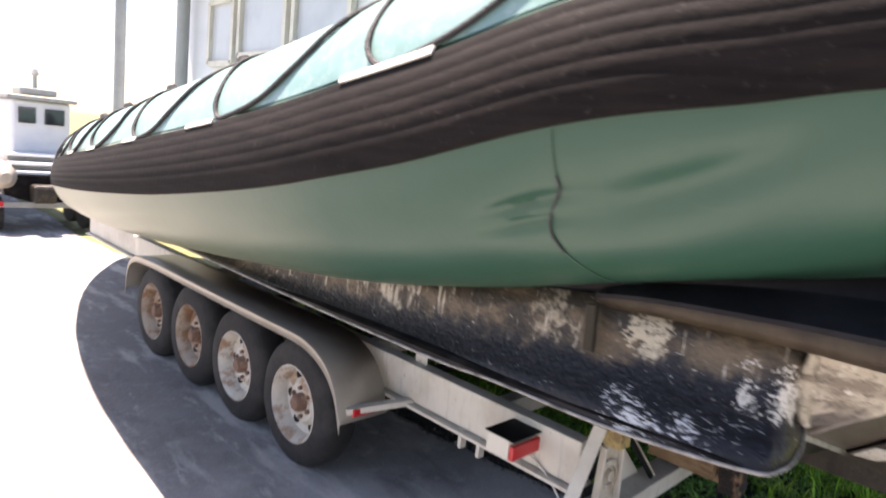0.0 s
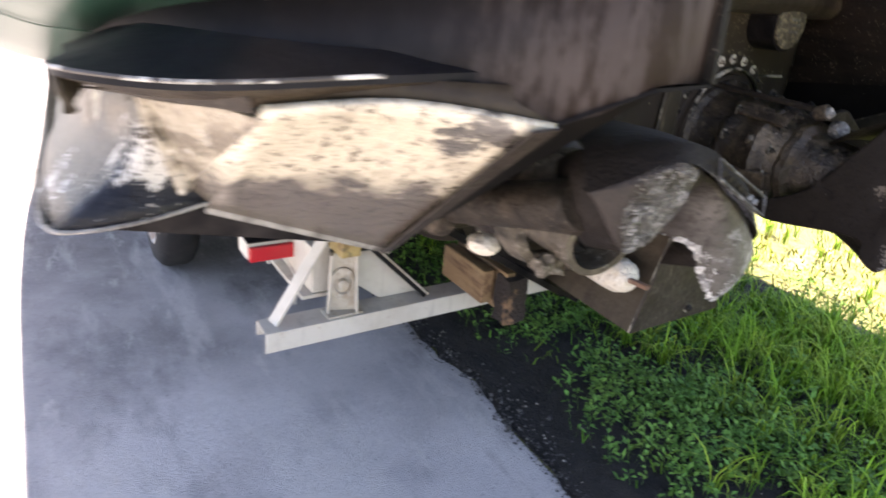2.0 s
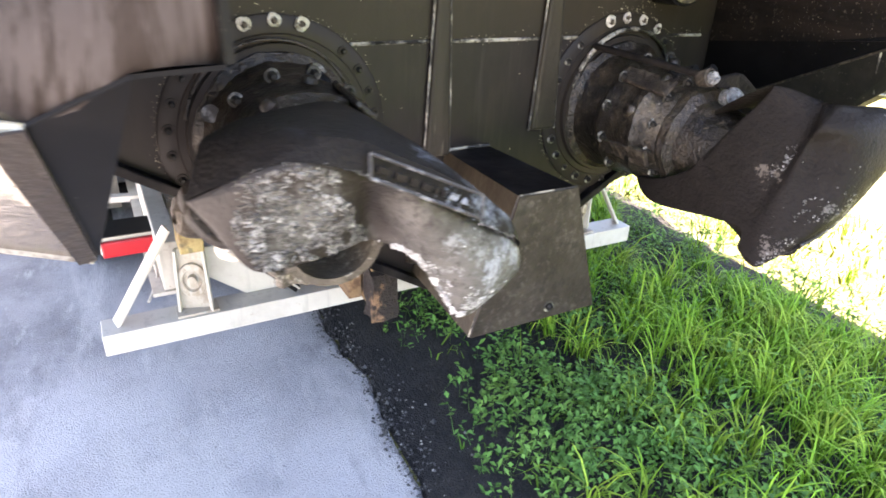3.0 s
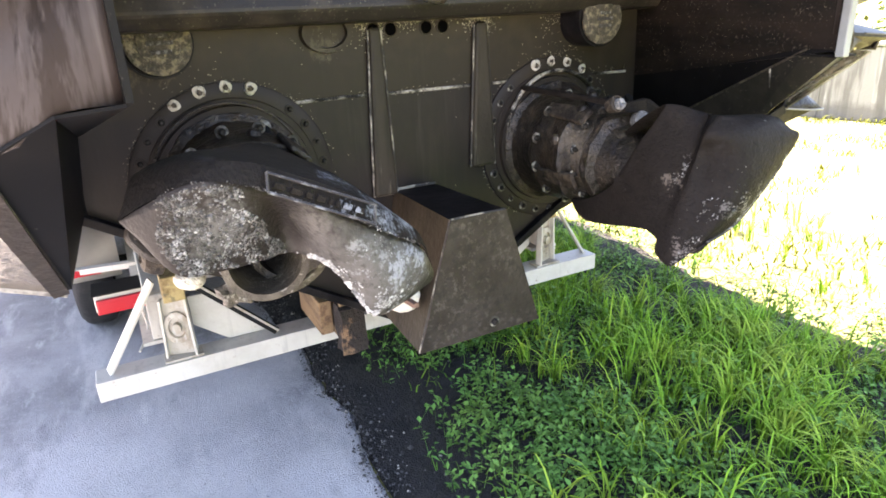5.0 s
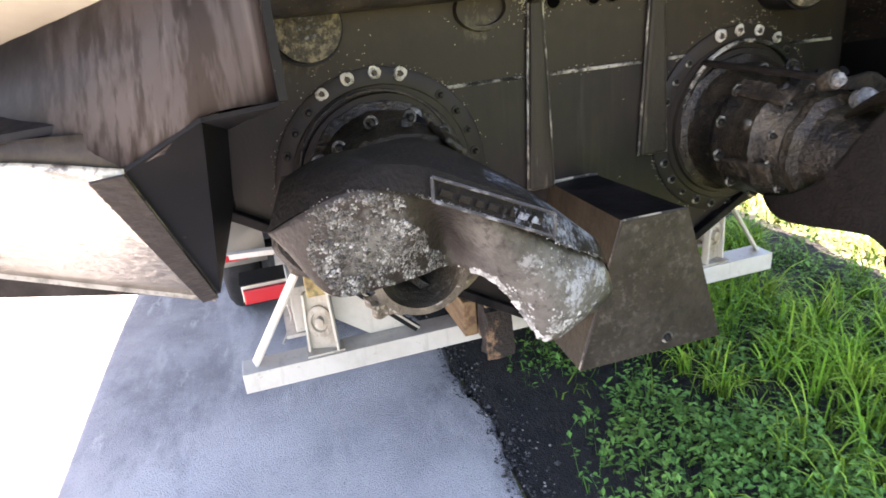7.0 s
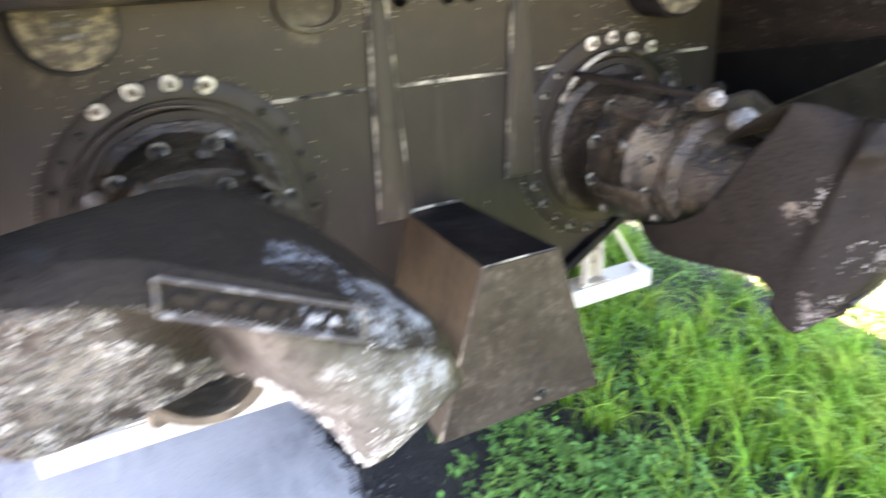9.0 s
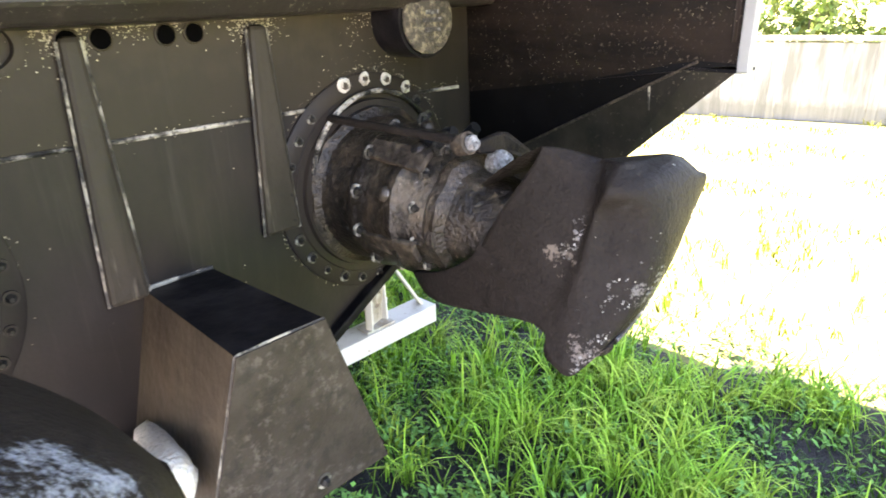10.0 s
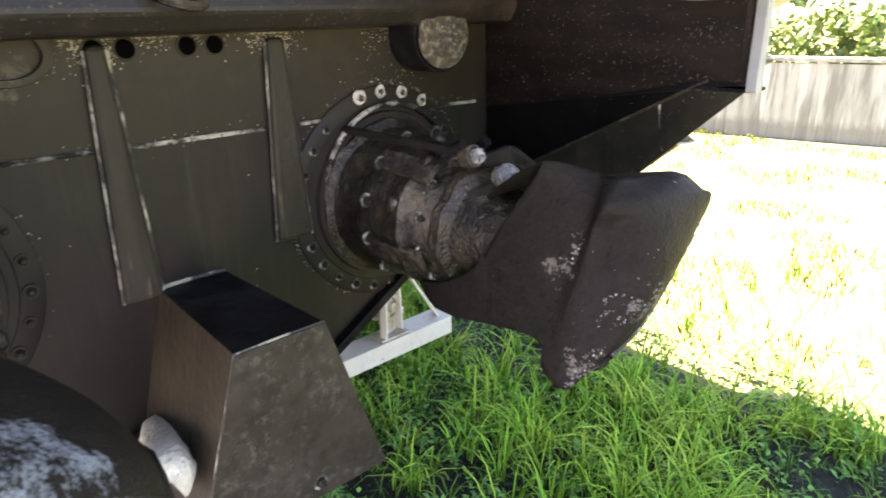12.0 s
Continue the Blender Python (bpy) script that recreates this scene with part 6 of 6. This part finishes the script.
    # four wheels
    for k in range(4):
        y = 2.09 + 0.69 * k
        ty = part("wheel", lathe(bmesh.new(), (X(1.16), y, 0.365), (s, 0, 0), [(0, 0.20), (0.0, 0.30), (0.03, 0.345), (0.06, 0.362), (0.16, 0.362), (0.19, 0.347), (0.215, 0.31), (0.22, 0.225), (0.205, 0.215)], 40, False), "tyre", trailer, "black trailer tyre", smooth=40)
        part("rim", lathe(bmesh.new(), (X(1.16), y, 0.365), (s, 0, 0), [(0.03, 0.2), (0.215, 0.222), (0.22, 0.215), (0.19, 0.195), (0.13, 0.185), (0.12, 0.15), (0.155, 0.11), (0.15, 0.07)], 32), "rim" if k < 2 else "rustrim", ty, "off-white steel rim with rust", smooth=40)
        part("hub", lathe(bmesh.new(), (X(1.16), y, 0.365), (s, 0, 0), [(0.14, 0.055), (0.19, 0.05), (0.205, 0.035), (0.205, 0.01)], 16), "rust", ty, "rusty hub cap", smooth=40)
        for j in range(6):
            a = 2 * math.pi * j / 6
            part("rim_slot", lathe(bmesh.new(), (X(1.16), y + 0.152 * math.cos(a), 0.365 + 0.152 * math.sin(a)), (s, 0, 0), [(0.112, 0.026), (0.132, 0.026)], 10), "hose", ty)
            part("wheel_nut", lathe(bmesh.new(), (X(1.16), y + 0.082 * math.cos(a + 0.4), 0.365 + 0.082 * math.sin(a + 0.4)), (s, 0, 0), [(0.14, 0.012), (0.172, 0.012)], 6), "rust", ty)
for y in (1.1, 2.2, 4.5, 6.5):
    part("cross_member", boxed((-0.94, y, 0.5), (0.94, y + 0.08, 0.6)), "white", trailer, bevel=0.004)
for k in range(4):
    part("axle", lathe(bmesh.new(), (-1.15, 2.09 + 0.69 * k, 0.365), (1, 0, 0), [(0, 0.035), (2.3, 0.035)], 12), "hose", trailer, smooth=40)
for y in (1.0, 1.12):
    part("hanger", boxed((-1.03, y, 0.42), (-0.99, y + 0.02, 0.52)), "white", trailer)
# centre timbers that the hull rests on
for s in (-1, 1):
    part("keel_timber", boxed((min(s * 0.275, s * 0.325), 0.10, 0.47), (max(s * 0.275, s * 0.325), 0.47, 0.655)), "timber", trailer, "weathered brown timber runner", bevel=0.006)
    part("keel_timber", boxed((min(s * 0.34, s * 0.395), 0.16, 0.50), (max(s * 0.34, s * 0.395), 0.47, 0.65)), "timber", trailer, "weathered brown timber runner", bevel=0.006)
    bm = boxed((min(s * 0.235, s * 0.335), 0.06, 0.435), (max(s * 0.235, s * 0.335), 0.15, 0.64))
    bmesh.ops.subdivide_edges(bm, edges=bm.edges, cuts=4, use_grid_fill=True)
    for v in bm.verts:
        v.co += noise.noise_vector(v.co * 22) * 0.012
    part("timber_cap", bm, "carpet", trailer, "charred splintered timber end", smooth=50)
part("tongue", bar(bmesh.new(), (0, 6.9, 0.6), (0, 9.0, 0.55), 0.12, 0.12), "white", trailer)
part("tongue_jack", bar(bmesh.new(), (0, 8.6, 0.0), (0, 8.6, 0.7), 0.06, 0.06, (1, 0, 0)), "post", trailer)

# ---- surroundings ----
# low wall with boards, hedge above it
wall = thing("wall_east", (0, 0, 0), "pale stained low concrete panel wall", "wall", kind="structure")
WA, WB = Vector((8.2, 5.6, 0)), Vector((10.2, -3.2, 0))
wd = (WB - WA).normalized()
nrm = Vector((wd.y, -wd.x, 0))
for k in range(30):
    a = WA - wd * 9 + wd * (k * 1.2)
    bm = bmesh.new()
    bar(bm, a + Vector((0, 0, 0.5)) + wd * 0.01, a + wd * 1.19 + Vector((0, 0, 0.5)), 0.08, 1.04)
    part("panel", bm, "wall", wall, bevel=0.008)
    bm = bmesh.new()
    bar(bm, a + Vector((0, 0, -0.02)), a + Vector((0, 0, 1.04)), 0.12, 0.12, wd)
    part("wall_post", bm, "wall", wall, bevel=0.008)
part("coping", bar(bmesh.new(), WA - wd * 9 + Vector((0, 0, 1.07)), WA + wd * 27 + Vector((0, 0, 1.07)), 0.16, 0.06), "wall", wall, bevel=0.01)


def foliage(name, n, centre, size, leaf, material, seed, parent=None):
    """A loose crown of small leaves in clumps."""
    r = random.Random(seed)
    V, F = [], []
    clumps = [(Vector([r.gauss(0, 0.42) * s for s in size]), r.uniform(0.12, 0.3)) for _ in range(max(8, n // 120))]
    for _ in range(n):
        c, cr = r.choice(clumps)
        p = Vector(centre) + c + Vector([r.gauss(0, 1) * cr * s * 0.5 for s in size])
        a, b = Vector([r.gauss(0, 1) for _ in range(3)]).normalized(), Vector([r.gauss(0, 1) for _ in range(3)])
        b = a.cross(b).normalized()
        L = leaf * r.uniform(0.6, 1.3)
        i = len(V)
        V += [p, p + a * L * 0.5 + b * L * 0.25, p + a * L, p + a * L * 0.5 - b * L * 0.25]
        F += [(i, i + 1, i + 2, i + 3)]
    return mesh_from(name, V, F, material, parent)


for k in range(9):
    c = WA - wd * 3 + wd * (k * 1.9) - nrm * 1.1
    sh = thing("hedge_bush", (c.x, c.y, 0), "bright yellow-green hedge bush behind the wall", "bush", "hedge behind the wall")
    f = foliage("leaves", 3000, (0, 0, 1.3), (1.3, 1.0, 1.0), 0.13, "hedge", 40 + k, sh)
    for j in range(3):
        part("stem", lathe(bmesh.new(), (0.2 * j - 0.2, 0, 0), (0.1 * j - 0.1, 0.05, 1), [(0, 0.03), (1.3, 0.012)], 8), "bark", sh)


def tree(x, y, h, seed):
    t = thing("tree", (x, y, 0), "distant green leafy tree beyond the driveway", "tree", "trees in the distance")
    part("trunk", lathe(bmesh.new(), (0, 0, 0), (0.03, 0.02, 1), [(0, 0.22), (h * 0.3, 0.16), (h * 0.7, 0.07)], 10), "bark", t)
    for j in range(4):
        a = j * 1.6 + seed
        part("limb", lathe(bmesh.new(), (0, 0, h * (0.32 + 0.07 * j)), (math.cos(a), math.sin(a), 0.9), [(0, 0.08), (h * 0.3, 0.02)], 8), "bark", t)
    foliage("crown", 2200, (0, 0, h * 0.66), (h * 0.42, h * 0.42, h * 0.4), 0.35, "hedge", seed, t)


for k, (x, y, h) in enumerate(((-5, 62, 4.0), (0, 60, 4.0))):
    tree(x, y, h, 70 + k)

# second boat on its trailer, further along the driveway
b2 = thing("workboat", (0, 0, 0), "grey cabin boat on a trailer further along the driveway", "boat")
hx, hy = -0.75, 9.6
for s in (-1, 1):
    part("tube", lathe(bmesh.new(), (hx + s * 0.78, hy, 1.05), (0, 1, 0.03), [(0, 0.10), (0.12, 0.24), (0.4, 0.27), (5.0, 0.27)], 20), "beige" if s < 0 else "band", b2, smooth=40)
bm = bmesh.new()
prism(bm, [(hx - 0.85, hy + 0.1, 1.1), (hx - 0.8, hy + 0.1, 0.72), (hx, hy + 0.1, 0.5), (hx + 0.8, hy + 0.1, 0.72), (hx + 0.85, hy + 0.1, 1.1)], (0, 5, 0))
part("hull", bm, "black", b2)
for z in (1.12, 1.28, 1.44):
    part("stern_step", boxed((hx - 0.6, hy + 0.15 + (z - 1.12), z), (hx + 0.6, hy + 0.5 + (z - 1.12), z + 0.05)), "cabin", b2)
    part("riser", boxed((hx - 0.6, hy + 0.3 + (z - 1.12), z - 0.12), (hx + 0.6, hy + 0.5 + (z - 1.12), z)), "post", b2)
cb = part("cabin", boxed((hx - 0.45, hy + 0.9, 1.2), (hx + 0.75, hy + 3.0, 2.55)), "cabin", b2, bevel=0.06)
part("windscreen", boxed((hx - 0.32, hy + 0.87, 2.08), (hx + 0.02, hy + 0.9, 2.4)), "glass", cb)
part("windscreen", boxed((hx + 0.2, hy + 0.87, 2.08), (hx + 0.6, hy + 0.9, 2.4)), "glass", cb)
part("cabin_roof", boxed((hx - 0.55, hy + 0.8, 2.55), (hx + 0.85, hy + 3.1, 2.63)), "post", cb, bevel=0.02)
part("roof_rack", boxed((hx - 0.25, hy + 1.0, 2.66), (hx + 0.5, hy + 1.6, 2.8)), "post", cb, bevel=0.03)
part("mast", lathe(bmesh.new(), (hx + 0.1, hy + 1.2, 2.8), (0, 0, 1), [(0, 0.05), (0.25, 0.05), (0.3, 0.09), (0.4, 0.05)], 12), "post", cb)
for s in (-1, 1):
    for k in range(2):
        part("wheel", lathe(bmesh.new(), (hx + s * 0.78, hy + 0.4 + 0.75 * k, 0.33), (s, 0, 0), [(0, 0.2), (0.02, 0.33), (0.16, 0.33), (0.18, 0.18)], 24), "tyre", b2, smooth=40)
part("tail_bar", bar(bmesh.new(), (hx - 1.0, hy, 0.55), (hx + 1.0, hy, 0.55), 0.08, 0.1), "post", b2)
part("tail_light", boxed((hx - 1.05, hy - 0.06, 0.52), (hx - 0.85, hy - 0.03, 0.62)), "red", b2)
part("drive_leg", boxed((hx - 0.35, hy - 0.2, 0.6), (hx + 0.1, hy + 0.1, 0.95)), "jet", b2, bevel=0.06)
b2.scale = (0.68, 1.0, 0.76)
b2.location = (-0.22, 0.4, 0.0)
